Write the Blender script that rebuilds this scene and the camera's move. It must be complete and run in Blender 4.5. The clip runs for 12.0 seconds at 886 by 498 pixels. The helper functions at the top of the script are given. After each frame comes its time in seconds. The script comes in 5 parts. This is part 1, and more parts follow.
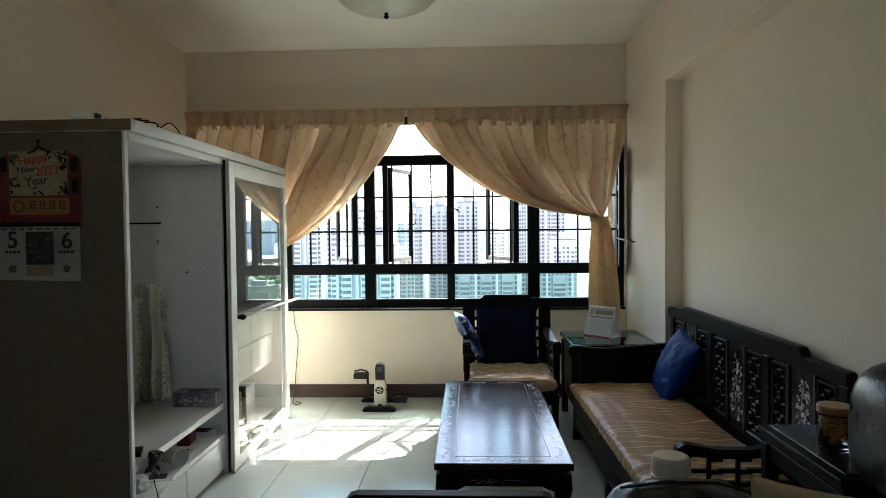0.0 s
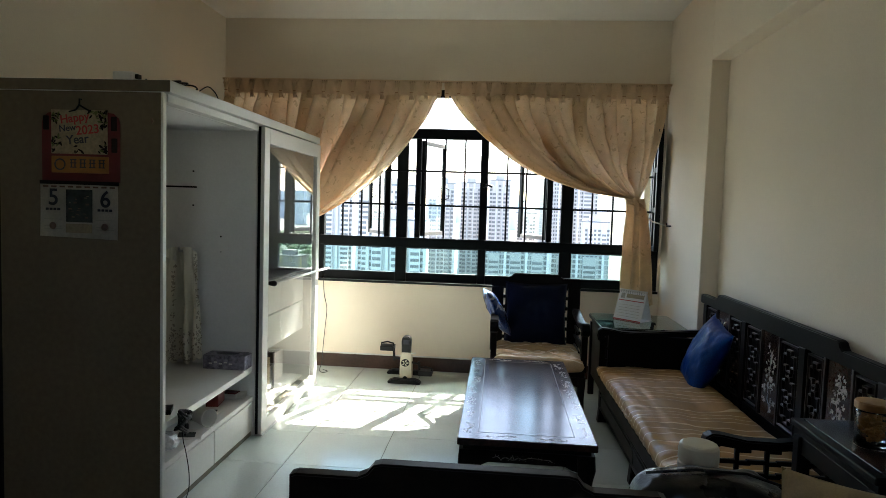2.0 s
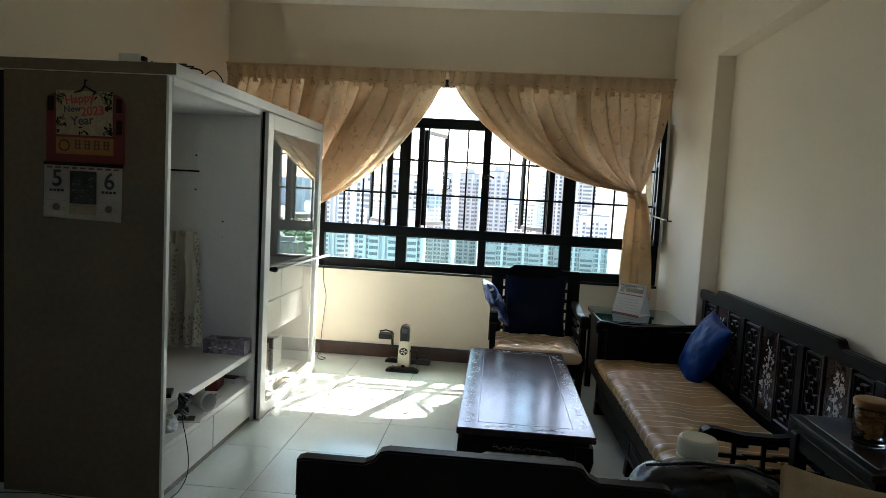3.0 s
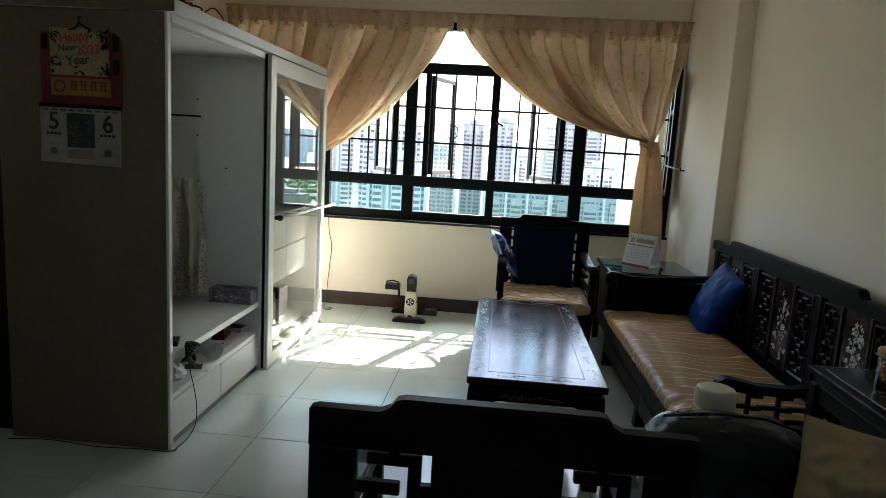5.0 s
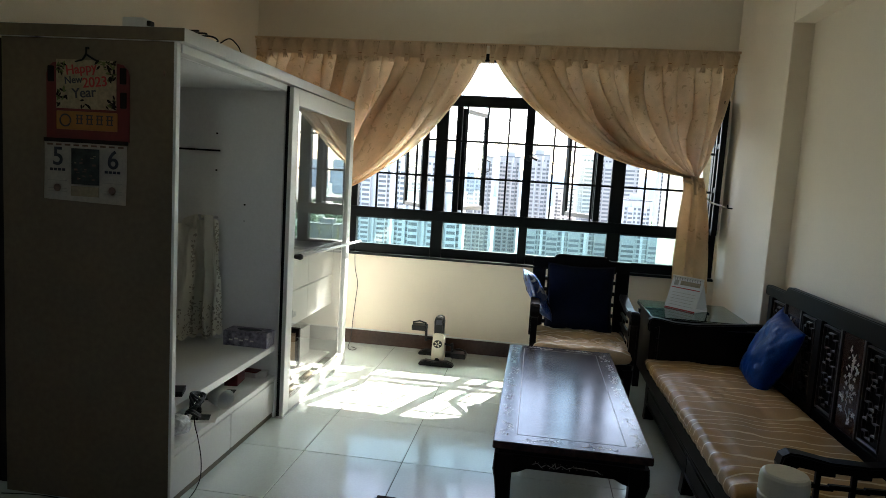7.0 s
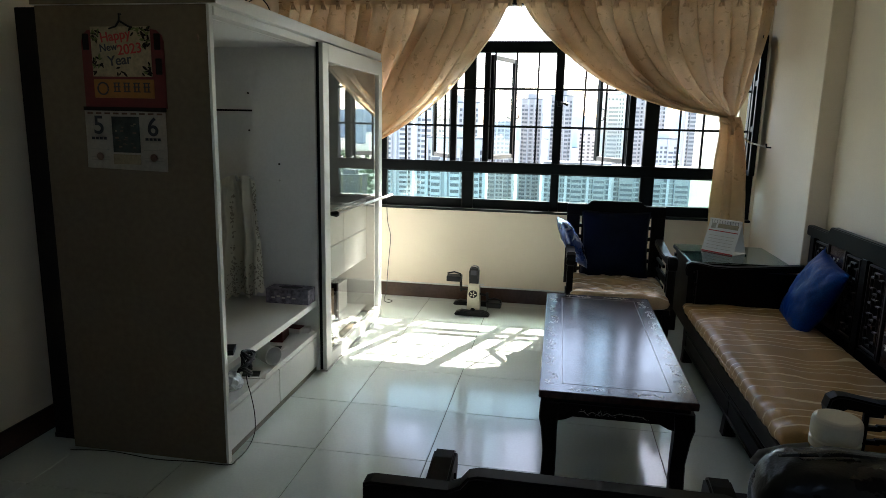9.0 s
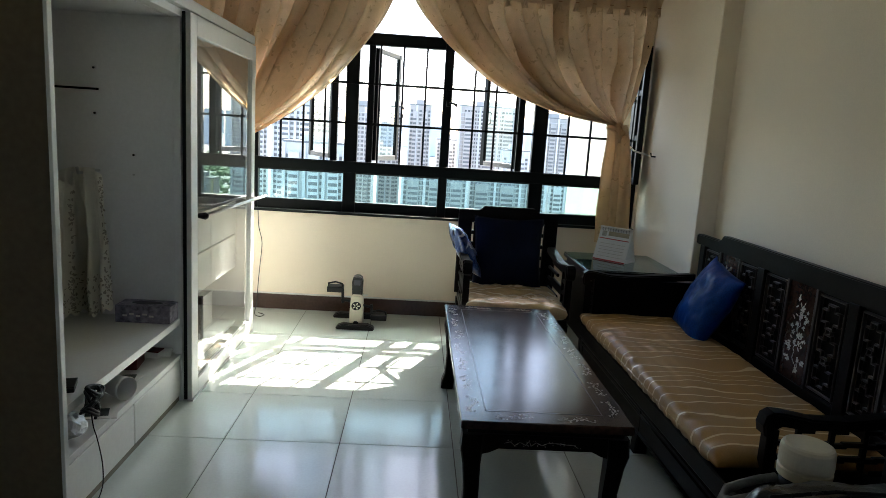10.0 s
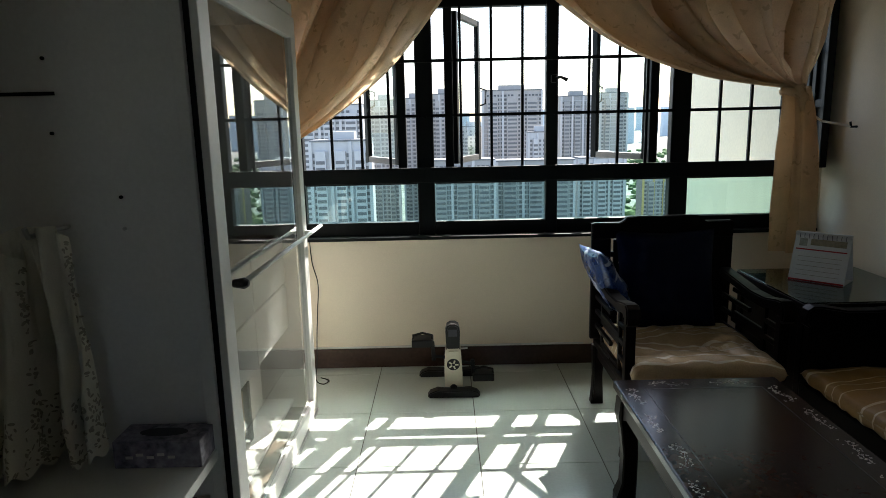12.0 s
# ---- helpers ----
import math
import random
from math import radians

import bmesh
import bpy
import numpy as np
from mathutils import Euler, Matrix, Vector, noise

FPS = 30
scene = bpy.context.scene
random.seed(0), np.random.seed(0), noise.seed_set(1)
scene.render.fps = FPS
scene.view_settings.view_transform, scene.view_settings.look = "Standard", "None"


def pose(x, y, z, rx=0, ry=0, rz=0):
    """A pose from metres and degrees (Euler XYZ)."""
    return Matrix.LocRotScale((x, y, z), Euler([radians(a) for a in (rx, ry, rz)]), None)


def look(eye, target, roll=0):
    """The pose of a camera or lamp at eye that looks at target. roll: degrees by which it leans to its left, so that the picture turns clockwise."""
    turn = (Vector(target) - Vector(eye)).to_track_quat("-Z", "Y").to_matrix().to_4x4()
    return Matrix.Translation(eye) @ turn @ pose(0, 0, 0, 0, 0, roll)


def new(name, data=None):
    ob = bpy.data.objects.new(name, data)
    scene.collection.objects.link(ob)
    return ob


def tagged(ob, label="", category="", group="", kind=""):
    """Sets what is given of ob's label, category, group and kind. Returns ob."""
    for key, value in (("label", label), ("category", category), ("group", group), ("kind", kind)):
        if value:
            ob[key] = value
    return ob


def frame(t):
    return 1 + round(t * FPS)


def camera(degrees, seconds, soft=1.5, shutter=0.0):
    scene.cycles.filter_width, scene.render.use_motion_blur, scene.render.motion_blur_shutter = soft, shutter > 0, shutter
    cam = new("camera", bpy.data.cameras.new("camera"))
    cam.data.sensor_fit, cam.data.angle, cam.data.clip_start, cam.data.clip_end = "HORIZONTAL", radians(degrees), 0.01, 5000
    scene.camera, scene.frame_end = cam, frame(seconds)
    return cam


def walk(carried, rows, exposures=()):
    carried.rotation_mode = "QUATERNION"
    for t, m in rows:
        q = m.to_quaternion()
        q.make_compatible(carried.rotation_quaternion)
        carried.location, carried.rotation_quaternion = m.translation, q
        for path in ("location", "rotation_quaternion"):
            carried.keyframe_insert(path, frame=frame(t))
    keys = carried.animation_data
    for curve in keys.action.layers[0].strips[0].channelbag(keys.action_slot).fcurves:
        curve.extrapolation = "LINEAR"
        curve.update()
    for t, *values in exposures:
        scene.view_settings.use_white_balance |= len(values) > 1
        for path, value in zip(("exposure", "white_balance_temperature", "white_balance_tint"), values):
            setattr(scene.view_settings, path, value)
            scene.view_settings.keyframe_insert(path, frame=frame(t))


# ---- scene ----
cam = camera(68.2, 12.0, soft=0.8)
PATH = [
    (0, (1.113, -3.861, 1.414), (1.035, -1.864, 1.354), -0.6),
    (0.5, (1.109, -3.839, 1.421), (1.014, -1.843, 1.35), 1.4),
    (1, (1.108, -3.822, 1.399), (0.952, -1.831, 1.285), 0.9),
    (1.5, (1.105, -3.827, 1.402), (0.947, -1.838, 1.274), 2.0),
    (2, (1.102, -3.837, 1.403), (0.934, -1.849, 1.271), 1.8),
    (2.5, (1.091, -3.835, 1.404), (0.924, -1.848, 1.259), 2.2),
    (3, (1.076, -3.843, 1.401), (0.918, -1.855, 1.239), 3.1),
    (4.8, (1.028, -3.776, 1.364), (0.888, -1.799, 1.093), 4.0),
    (5, (1.042, -3.771, 1.37), (0.883, -1.801, 1.064), 3.3),
    (5.5, (1.025, -3.757, 1.359), (0.821, -1.806, 0.969), 1.6),
    (6, (1.022, -3.668, 1.355), (0.749, -1.738, 0.906), 2.4),
    (6.5, (1.05, -3.52, 1.387), (0.725, -1.567, 1.106), 4.0),
    (7, (1.055, -3.519, 1.399), (0.783, -1.55, 1.18), 3.5),
    (7.2, (1.056, -3.554, 1.402), (0.838, -1.576, 1.205), 3.5),
    (8.8, (1.0, -3.569, 1.432), (0.731, -1.606, 1.17), 1.2),
    (9, (0.992, -3.532, 1.428), (0.657, -1.601, 1.047), 1.2),
    (9.5, (0.822, -3.317, 1.407), (0.762, -1.335, 1.147), 4.7),
    (10, (0.776, -3.194, 1.361), (0.867, -1.226, 1.017), 3.6),
    (10.5, (0.683, -2.97, 1.388), (0.664, -1.009, 0.995), 3.4),
    (11, (0.552, -2.708, 1.334), (0.523, -0.72, 1.114), 4.7),
    (11.5, (0.46, -2.364, 1.334), (0.629, -0.406, 0.965), -0.7),
    (12, (0.377, -1.94, 1.366), (0.37, 0.024, 0.986), -1.3),
]
EXPOSURES = [(t, e + 0.30, 6480, 12) for t, e in ((0.0, 2.87), (3.2, 2.87), (5.0, 2.77), (6.5, 2.78), (8.8, 2.74), (9.0, 2.68), (9.6, 2.69), (10.5, 2.53), (11.0, 2.40), (11.5, 1.85), (12.0, 1.55))]
walk(cam, [(t, look(eye, target, roll)) for t, eye, target, roll in PATH], exposures=EXPOSURES)

# ---- light ----
world = bpy.data.worlds.new("sky")
scene.world = world
world.use_nodes = True
wn, wl = world.node_tree.nodes, world.node_tree.links
sky = wn.new("ShaderNodeTexSky")
sky.sky_type, sky.sun_disc = "NISHITA", False
sky.sun_elevation, sky.sun_rotation = radians(47.9), radians(22.8)
sky.air_density, sky.dust_density = 1.0, 1.2
wl.new(sky.outputs[0], wn["Background"].inputs[0])
wn["Background"].inputs[1].default_value = 0.15
SUN_DIR = Vector((0.42, 1.0, 1.2)).normalized()
sun = new("sun", bpy.data.lights.new("sun", "SUN"))
sun.data.energy, sun.data.angle, sun.data.color = 5.0, radians(0.35), (1.0, 0.95, 0.86)
sun.matrix_world = look((0, 0, 0), -SUN_DIR)


# ---- materials ----
def mat(name, color, rough=0.5, metal=0.0, var=0.12, scale=6.0, fine=60.0, bump=0.1, spec=0.5, coat=0.0, bump_scale=None, island=0.0, obj=0.0, hue2=None):
    m = bpy.data.materials.new(name)
    m.use_nodes = True
    n, l = m.node_tree.nodes, m.node_tree.links
    b = n["Principled BSDF"]
    tc = n.new("ShaderNodeTexCoord")
    big = n.new("ShaderNodeTexNoise")
    big.inputs["Scale"].default_value, big.inputs["Detail"].default_value = scale, 5
    small = n.new("ShaderNodeTexNoise")
    small.inputs["Scale"].default_value, small.inputs["Detail"].default_value = fine, 3
    l.new(tc.outputs["Object"], big.inputs["Vector"])
    l.new(tc.outputs["Object"], small.inputs["Vector"])
    add = n.new("ShaderNodeMath")
    add.operation = "ADD"
    l.new(big.outputs["Fac"], add.inputs[0])
    l.new(small.outputs["Fac"], add.inputs[1])
    last = add
    if obj or island:
        src = n.new("ShaderNodeObjectInfo" if obj else "ShaderNodeNewGeometry")
        mul = n.new("ShaderNodeMath")
        mul.operation, mul.inputs[1].default_value = "MULTIPLY_ADD", obj or island
        l.new(src.outputs["Random" if obj else "Random Per Island"], mul.inputs[0])
        l.new(add.outputs[0], mul.inputs[2])
        last = mul
    ramp = n.new("ShaderNodeValToRGB")
    e = ramp.color_ramp.elements
    lo = [max(0, c * (1 - var)) for c in color]
    hi = [min(1, c * (1 + var)) for c in (hue2 or color)]
    e[0].position, e[0].color = 0.7 / 2, (*lo, 1)
    e[1].position, e[1].color = 1.3 / 2, (*hi, 1)
    half = n.new("ShaderNodeMath")
    half.operation, half.inputs[1].default_value = "MULTIPLY", 0.5
    l.new(last.outputs[0], half.inputs[0])
    l.new(half.outputs[0], ramp.inputs[0])
    l.new(ramp.outputs[0], b.inputs["Base Color"])
    rr = n.new("ShaderNodeMapRange")
    rr.inputs[3].default_value, rr.inputs[4].default_value = max(0.02, rough * 0.8), min(1, rough * 1.2)
    l.new(big.outputs["Fac"], rr.inputs[0])
    l.new(rr.outputs[0], b.inputs["Roughness"])
    b.inputs["Metallic"].default_value = metal
    b.inputs["Specular IOR Level"].default_value = spec
    b.inputs["Coat Weight"].default_value = coat
    if bump:
        bp = n.new("ShaderNodeBump")
        bp.inputs["Strength"].default_value, bp.inputs["Distance"].default_value = bump, bump_scale or 0.002
        l.new(small.outputs["Fac"], bp.inputs["Height"])
        l.new(bp.outputs[0], b.inputs["Normal"])
    return m


def glass_mat(name, color, rough=0.0):
    m = bpy.data.materials.new(name)
    m.use_nodes = True
    b = m.node_tree.nodes["Principled BSDF"]
    b.inputs["Base Color"].default_value = (*color, 1)
    b.inputs["Roughness"].default_value = rough
    b.inputs["Transmission Weight"].default_value = 1.0
    b.inputs["IOR"].default_value = 1.45
    return m


def cloth_mat(name, color, through_share, var=0.15, scale=9.0):
    m = mat(name, color, 0.85, 0, var, scale, 220, 0.25, 0.2)
    n, l = m.node_tree.nodes, m.node_tree.links
    b, out = n["Principled BSDF"], n["Material Output"]
    t = n.new("ShaderNodeBsdfTranslucent")
    l.new(b.inputs["Base Color"].links[0].from_socket, t.inputs["Color"])
    mix = n.new("ShaderNodeMixShader")
    mix.inputs[0].default_value = through_share
    l.new(b.outputs[0], mix.inputs[1])
    l.new(t.outputs[0], mix.inputs[2])
    l.new(mix.outputs[0], out.inputs[0])
    return m


def wave_mat(name, base, line, width, distortion, rough, axis_scale):
    """Satin with thin wavy woven lines running across the seat."""
    m = mat(name, base, rough, 0, 0.14, 5, 160, 0.12, 0.5)
    n, l = m.node_tree.nodes, m.node_tree.links
    b = n["Principled BSDF"]
    old = b.inputs["Base Color"].links[0].from_socket
    tc = n.new("ShaderNodeTexCoord")
    mp = n.new("ShaderNodeMapping")
    mp.inputs["Scale"].default_value = axis_scale
    l.new(tc.outputs["Object"], mp.inputs[0])
    w = n.new("ShaderNodeTexWave")
    w.bands_direction = "Y"
    w.inputs["Scale"].default_value, w.inputs["Distortion"].default_value = 1.0, distortion
    w.inputs["Detail"].default_value, w.inputs["Detail Scale"].default_value = 0.0, 1.3
    l.new(mp.outputs[0], w.inputs[0])
    r = n.new("ShaderNodeValToRGB")
    r.color_ramp.elements[0].position, r.color_ramp.elements[0].color = 1 - width * 1.6, (0, 0, 0, 1)
    r.color_ramp.elements[1].position, r.color_ramp.elements[1].color = 1 - width, (1, 1, 1, 1)
    l.new(w.outputs["Fac"], r.inputs[0])
    mx = n.new("ShaderNodeMix")
    mx.data_type = "RGBA"
    l.new(r.outputs[0], mx.inputs["Factor"])
    l.new(old, mx.inputs[6])
    mx.inputs[7].default_value = (*line, 1)
    l.new(mx.outputs[2], b.inputs["Base Color"])
    return m


def printed(m, color, scale, threshold, soft):
    """Adds scattered marks of another colour to a cloth, in irregular patches."""
    n, l = m.node_tree.nodes, m.node_tree.links
    old = n["Principled BSDF"].inputs["Base Color"].links[0].from_socket
    tc = n.new("ShaderNodeTexCoord")
    tex = n.new("ShaderNodeTexNoise")
    tex.inputs["Scale"].default_value, tex.inputs["Detail"].default_value, tex.inputs["Distortion"].default_value = scale, 1.5, 0.8
    l.new(tc.outputs["Object"], tex.inputs["Vector"])
    r = n.new("ShaderNodeMapRange")
    r.inputs[1].default_value, r.inputs[2].default_value = threshold - soft, threshold + soft
    l.new(tex.outputs["Fac"], r.inputs[0])
    mx = n.new("ShaderNodeMix")
    mx.data_type = "RGBA"
    l.new(r.outputs[0], mx.inputs["Factor"])
    mx.inputs[7].default_value = (*color, 1)
    targets = [k.to_socket for k in old.links if k.to_node != mx]
    for t in targets:
        l.new(mx.outputs[2], t)
    l.new(old, mx.inputs[6])


M_WALL = mat("cream_wall_paint", (0.85, 0.75, 0.605), 0.7, 0, 0.05, 1.4, 180, 0.12)
M_CEIL = mat("ceiling_paint", (0.88, 0.85, 0.77), 0.85, 0, 0.04, 1.5, 150, 0.08)
M_SKIRT = mat("dark_brown_skirting_tile", (0.055, 0.030, 0.022), 0.25, 0, 0.25, 5, 50, 0.05)
M_TILE = mat("pale_polished_tile", (0.52, 0.575, 0.54), 0.15, 0, 0.06, 3.5, 90, 0.02, 0.5, obj=0.25)
M_GROUT = mat("grey_grout", (0.10, 0.095, 0.085), 0.9, 0, 0.2, 20, 90, 0.2)
M_LAM = mat("white_laminate", (0.74, 0.74, 0.71), 0.38, 0, 0.04, 3, 90, 0.03)
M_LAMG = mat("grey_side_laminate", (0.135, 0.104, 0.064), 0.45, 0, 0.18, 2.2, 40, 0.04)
M_LAMIN = mat("pale_grey_lining", (0.86, 0.86, 0.85), 0.5, 0, 0.04, 3, 80, 0.03)
M_DARKIN = mat("dark_interior_shade", (0.05, 0.05, 0.05), 0.5, 0, 0.1, 3, 80, 0.03)
M_BLACKM = mat("black_window_aluminium", (0.005, 0.007, 0.008), 0.45, 0, 0.2, 8, 120, 0.05, 0.12)
M_ALU = mat("brushed_aluminium", (0.62, 0.62, 0.62), 0.3, 0.9, 0.08, 8, 200, 0.05)
M_WOOD = mat("dark_rosewood", (0.006, 0.004, 0.0035), 0.36, 0, 0.45, 7, 70, 0.10, 0.07, 0.0)
M_TOP = mat("worn_lacquered_tabletop", (0.036, 0.017, 0.012), 0.19, 0, 0.6, 9, 55, 0.010, 0.29, 0.0)
# neutral lacquer given a blue reflection tint, for the look of reflected sky
M_TOP.node_tree.nodes["Principled BSDF"].inputs["Specular Tint"].default_value = (0.46, 0.76, 1.0, 1)
M_PEARL = mat("mother_of_pearl", (0.56, 0.545, 0.51), 0.22, 0.1, 0.25, 30, 140, 0.1, 0.6, island=0.5)
M_FRET = mat("brown_black_fretwork", (0.026, 0.018, 0.015), 0.34, 0, 0.35, 9, 80, 0.08, 0.35)
M_DARKB = mat("near_black_matt", (0.012, 0.009, 0.008), 0.7, 0, 0.3, 4, 50, 0.08, 0.15)
M_LINE = mat("black_inlay_line", (0.008, 0.007, 0.006), 0.3, 0, 0.2, 9, 60, 0.02)
M_GOLD = wave_mat("gold_striped_satin", (0.39, 0.215, 0.066), (0.76, 0.60, 0.37), 0.034, 9.0, 0.46, (1.3, 4.0, 0.2))
M_CHAIRC = wave_mat("pale_gold_satin", (0.56, 0.40, 0.24), (0.80, 0.70, 0.55), 0.05, 8.0, 0.26, (4, 4, 1))
M_BLUE = mat("royal_blue_satin", (0.0015, 0.036, 0.19), 0.42, 0, 0.35, 7, 120, 0.12, 0.08)
M_NAVY = mat("navy_blue_satin", (0.0015, 0.005, 0.024), 0.6, 0, 0.3, 7, 120, 0.12, 0.12)
M_PILLOW = mat("blue_and_silver_satin", (0.004, 0.014, 0.085), 0.28, 0, 0.3, 11, 120, 0.12, 0.4, hue2=(0.03, 0.07, 0.22))
# silver patches: the woven pattern, and satin highlights painted in with it
printed(M_PILLOW, (0.42, 0.48, 0.60), 13.0, 0.60, 0.02)
M_CURT = cloth_mat("cream_curtain_cloth", (0.72, 0.545, 0.35), 0.50, 0.10, 14)
printed(M_CURT, (0.56, 0.41, 0.25), 24.0, 0.66, 0.03)
M_BAND = cloth_mat("curtain_heading_cloth", (0.74, 0.56, 0.37), 0.26, 0.08, 14)
M_LEATH = mat("black_leather", (0.008, 0.008, 0.008), 0.28, 0, 0.25, 10, 140, 0.35, 0.2)
M_TAN = mat("tan_cotton", (0.46, 0.33, 0.17), 0.85, 0, 0.12, 6, 200, 0.3)
M_CREAMP = mat("cream_plastic", (0.66, 0.60, 0.46), 0.4, 0, 0.05, 6, 90, 0.04)
M_BLACKP = mat("black_plastic", (0.010, 0.010, 0.011), 0.45, 0, 0.2, 10, 120, 0.1, 0.18)
M_WHITEP = mat("white_plastic", (0.75, 0.74, 0.70), 0.4, 0, 0.05, 8, 100, 0.04)
M_PURPLE = mat("purple_printed_card", (0.12, 0.10, 0.155), 0.5, 0, 0.4, 14, 60, 0.05, hue2=(0.30, 0.28, 0.34))
M_PAPER = mat("white_paper", (0.74, 0.72, 0.68), 0.7, 0, 0.05, 9, 90, 0.05)
M_PRINT = mat("pale_print", (0.33, 0.27, 0.17), 0.6, 0, 0.25, 30, 90, 0.02)
M_RED = mat("red_card", (0.115, 0.008, 0.010), 0.5, 0, 0.2, 9, 60, 0.04)
M_REDTXT = mat("red_ink", (0.42, 0.03, 0.03), 0.5, 0, 0.1, 20, 80, 0)
M_ORANGE = mat("orange_panel", (0.30, 0.13, 0.025), 0.5, 0, 0.12, 12, 60, 0.02)
M_INK = mat("dark_ink", (0.03, 0.03, 0.045), 0.6, 0, 0.2, 12, 60, 0)
M_PHOTO = mat("dark_photograph", (0.02, 0.03, 0.025), 0.6, 0, 0.5, 16, 30, 0, 0.2, hue2=(0.045, 0.05, 0.045))
M_GREENL = mat("leaf_print", (0.10, 0.13, 0.03), 0.5, 0, 0.3, 30, 90, 0)
M_LACE = cloth_mat("white_lace_cloth", (0.82, 0.80, 0.72), 0.15, 0.06, 12)
# much darker and browner than M_PEARL
M_INLD = mat("dark_brown_pearl", (0.075, 0.055, 0.036), 0.4, 0, 0.3, 30, 140, 0.1, 0.3, island=0.5)
M_PADP = mat("aged_calendar_paper", (0.56, 0.52, 0.45), 0.75, 0, 0.14, 12, 90, 0.06)
M_ROOFT = mat("tower_roof_felt", (0.15, 0.155, 0.16), 0.9, 0, 0.3, 0.2, 1.5, 0)
M_BROWNINK = mat("brown_ink", (0.16, 0.09, 0.06), 0.6, 0, 0.4, 40, 90, 0)
M_LACED = mat("grey_lace_pattern", (0.40, 0.38, 0.32), 0.9, 0, 0.2, 30, 90, 0.2)
M_LID = mat("beech_wood_lid", (0.42, 0.22, 0.09), 0.4, 0, 0.15, 12, 80, 0.06)
M_NUTS = mat("dried_fruit", (0.48, 0.24, 0.08), 0.6, 0, 0.4, 16, 60, 0.3, island=0.6)
M_GREYS = mat("grey_webbing", (0.20, 0.20, 0.20), 0.8, 0, 0.15, 30, 200, 0.3)
M_LAMPG = mat("frosted_lamp_glass", (0.60, 0.60, 0.50), 0.35, 0, 0.05, 8, 60, 0.02)
M_FIN = mat("cream_outside_plaster", (0.70, 0.66, 0.50), 0.85, 0, 0.06, 2, 60, 0.1)
M_GLASS = glass_mat("clear_glass", (0.97, 0.99, 0.98))
M_SASH = glass_mat("pale_green_glass", (0.80, 0.93, 0.92))
M_GREEN = glass_mat("green_tinted_glass", (0.60, 0.82, 0.76))
M_TWHITE = mat("white_tower_paint", (0.46, 0.45, 0.445), 0.9, 0, 0.06, 0.05, 0.5, 0)
M_TGREY = mat("grey_tower_paint", (0.29, 0.285, 0.275), 0.9, 0, 0.08, 0.05, 0.5, 0)
M_TBEIGE = mat("beige_tower_paint", (0.35, 0.325, 0.305), 0.9, 0, 0.08, 0.05, 0.5, 0)
M_TYEL = mat("ochre_tower_stripe", (0.52, 0.40, 0.16), 0.9, 0, 0.08, 0.05, 0.5, 0)
M_TGLASS = mat("tower_window_glass", (0.085, 0.085, 0.09), 0.4, 0, 0.4, 0.3, 2, 0, obj=0.6)
M_GROUND = mat("far_greenery_and_streets", (0.06, 0.09, 0.05), 0.95, 0, 0.6, 0.02, 0.12, 0, hue2=(0.15, 0.16, 0.14))
M_TREE = mat("tree_foliage", (0.05, 0.09, 0.03), 0.9, 0, 0.5, 0.5, 3.0, 0, island=0.7)
# distance haze is mixed into this pale bluish wall colour
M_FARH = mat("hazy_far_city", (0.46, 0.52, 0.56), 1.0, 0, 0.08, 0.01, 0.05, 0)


# ---- mesh helpers ----
def B():
    return bmesh.new()


def box(bm, x0, x1, y0, y1, z0, z1, bevel=0.0, seg=2, m=None):
    r = bmesh.ops.create_cube(bm, size=1.0, matrix=Matrix.Translation(((x0 + x1) / 2, (y0 + y1) / 2, (z0 + z1) / 2)) @ Matrix.Diagonal((x1 - x0, y1 - y0, z1 - z0, 1)))
    vs = r["verts"]
    if bevel:
        es = list({e for v in vs for e in v.link_edges})
        g = bmesh.ops.bevel(bm, geom=es, offset=bevel, segments=seg, affect="EDGES", profile=0.5)
        vs = list({v for f in g["faces"] for v in f.verts} | {v for v in vs if v.is_valid})
    if m is not None:
        bmesh.ops.transform(bm, matrix=m, verts=vs)
    return bm


def rod(bm, pts, r, sides=8, cap=True):
    """A tube along points; r is one radius or one for each point."""
    pts = [Vector(p) for p in pts]
    rs = r if isinstance(r, (list, tuple)) else [r] * len(pts)
    rings = []
    up = Vector((0, 0, 1))
    for i, p in enumerate(pts):
        d = (pts[min(i + 1, len(pts) - 1)] - pts[max(i - 1, 0)]).normalized()
        a = d.cross(up if abs(d.z) < 0.95 else Vector((1, 0, 0))).normalized()
        b = d.cross(a)
        rings.append([bm.verts.new(p + rs[i] * (math.cos(k * math.tau / sides) * a + math.sin(k * math.tau / sides) * b)) for k in range(sides)])
    for q, w in zip(rings, rings[1:]):
        for k in range(sides):
            bm.faces.new((q[k], q[(k + 1) % sides], w[(k + 1) % sides], w[k]))
    if cap:
        bm.faces.new(rings[0][::-1])
        bm.faces.new(rings[-1])
    return bm


def lathe(bm, prof, cx=0, cy=0, sides=28):
    rings = [[bm.verts.new((cx + r * math.cos(k * math.tau / sides), cy + r * math.sin(k * math.tau / sides), z)) for k in range(sides)] for r, z in prof]
    for q, w in zip(rings, rings[1:]):
        for k in range(sides):
            bm.faces.new((q[k], q[(k + 1) % sides], w[(k + 1) % sides], w[k]))
    bm.faces.new(rings[0][::-1])
    bm.faces.new(rings[-1])
    return bm


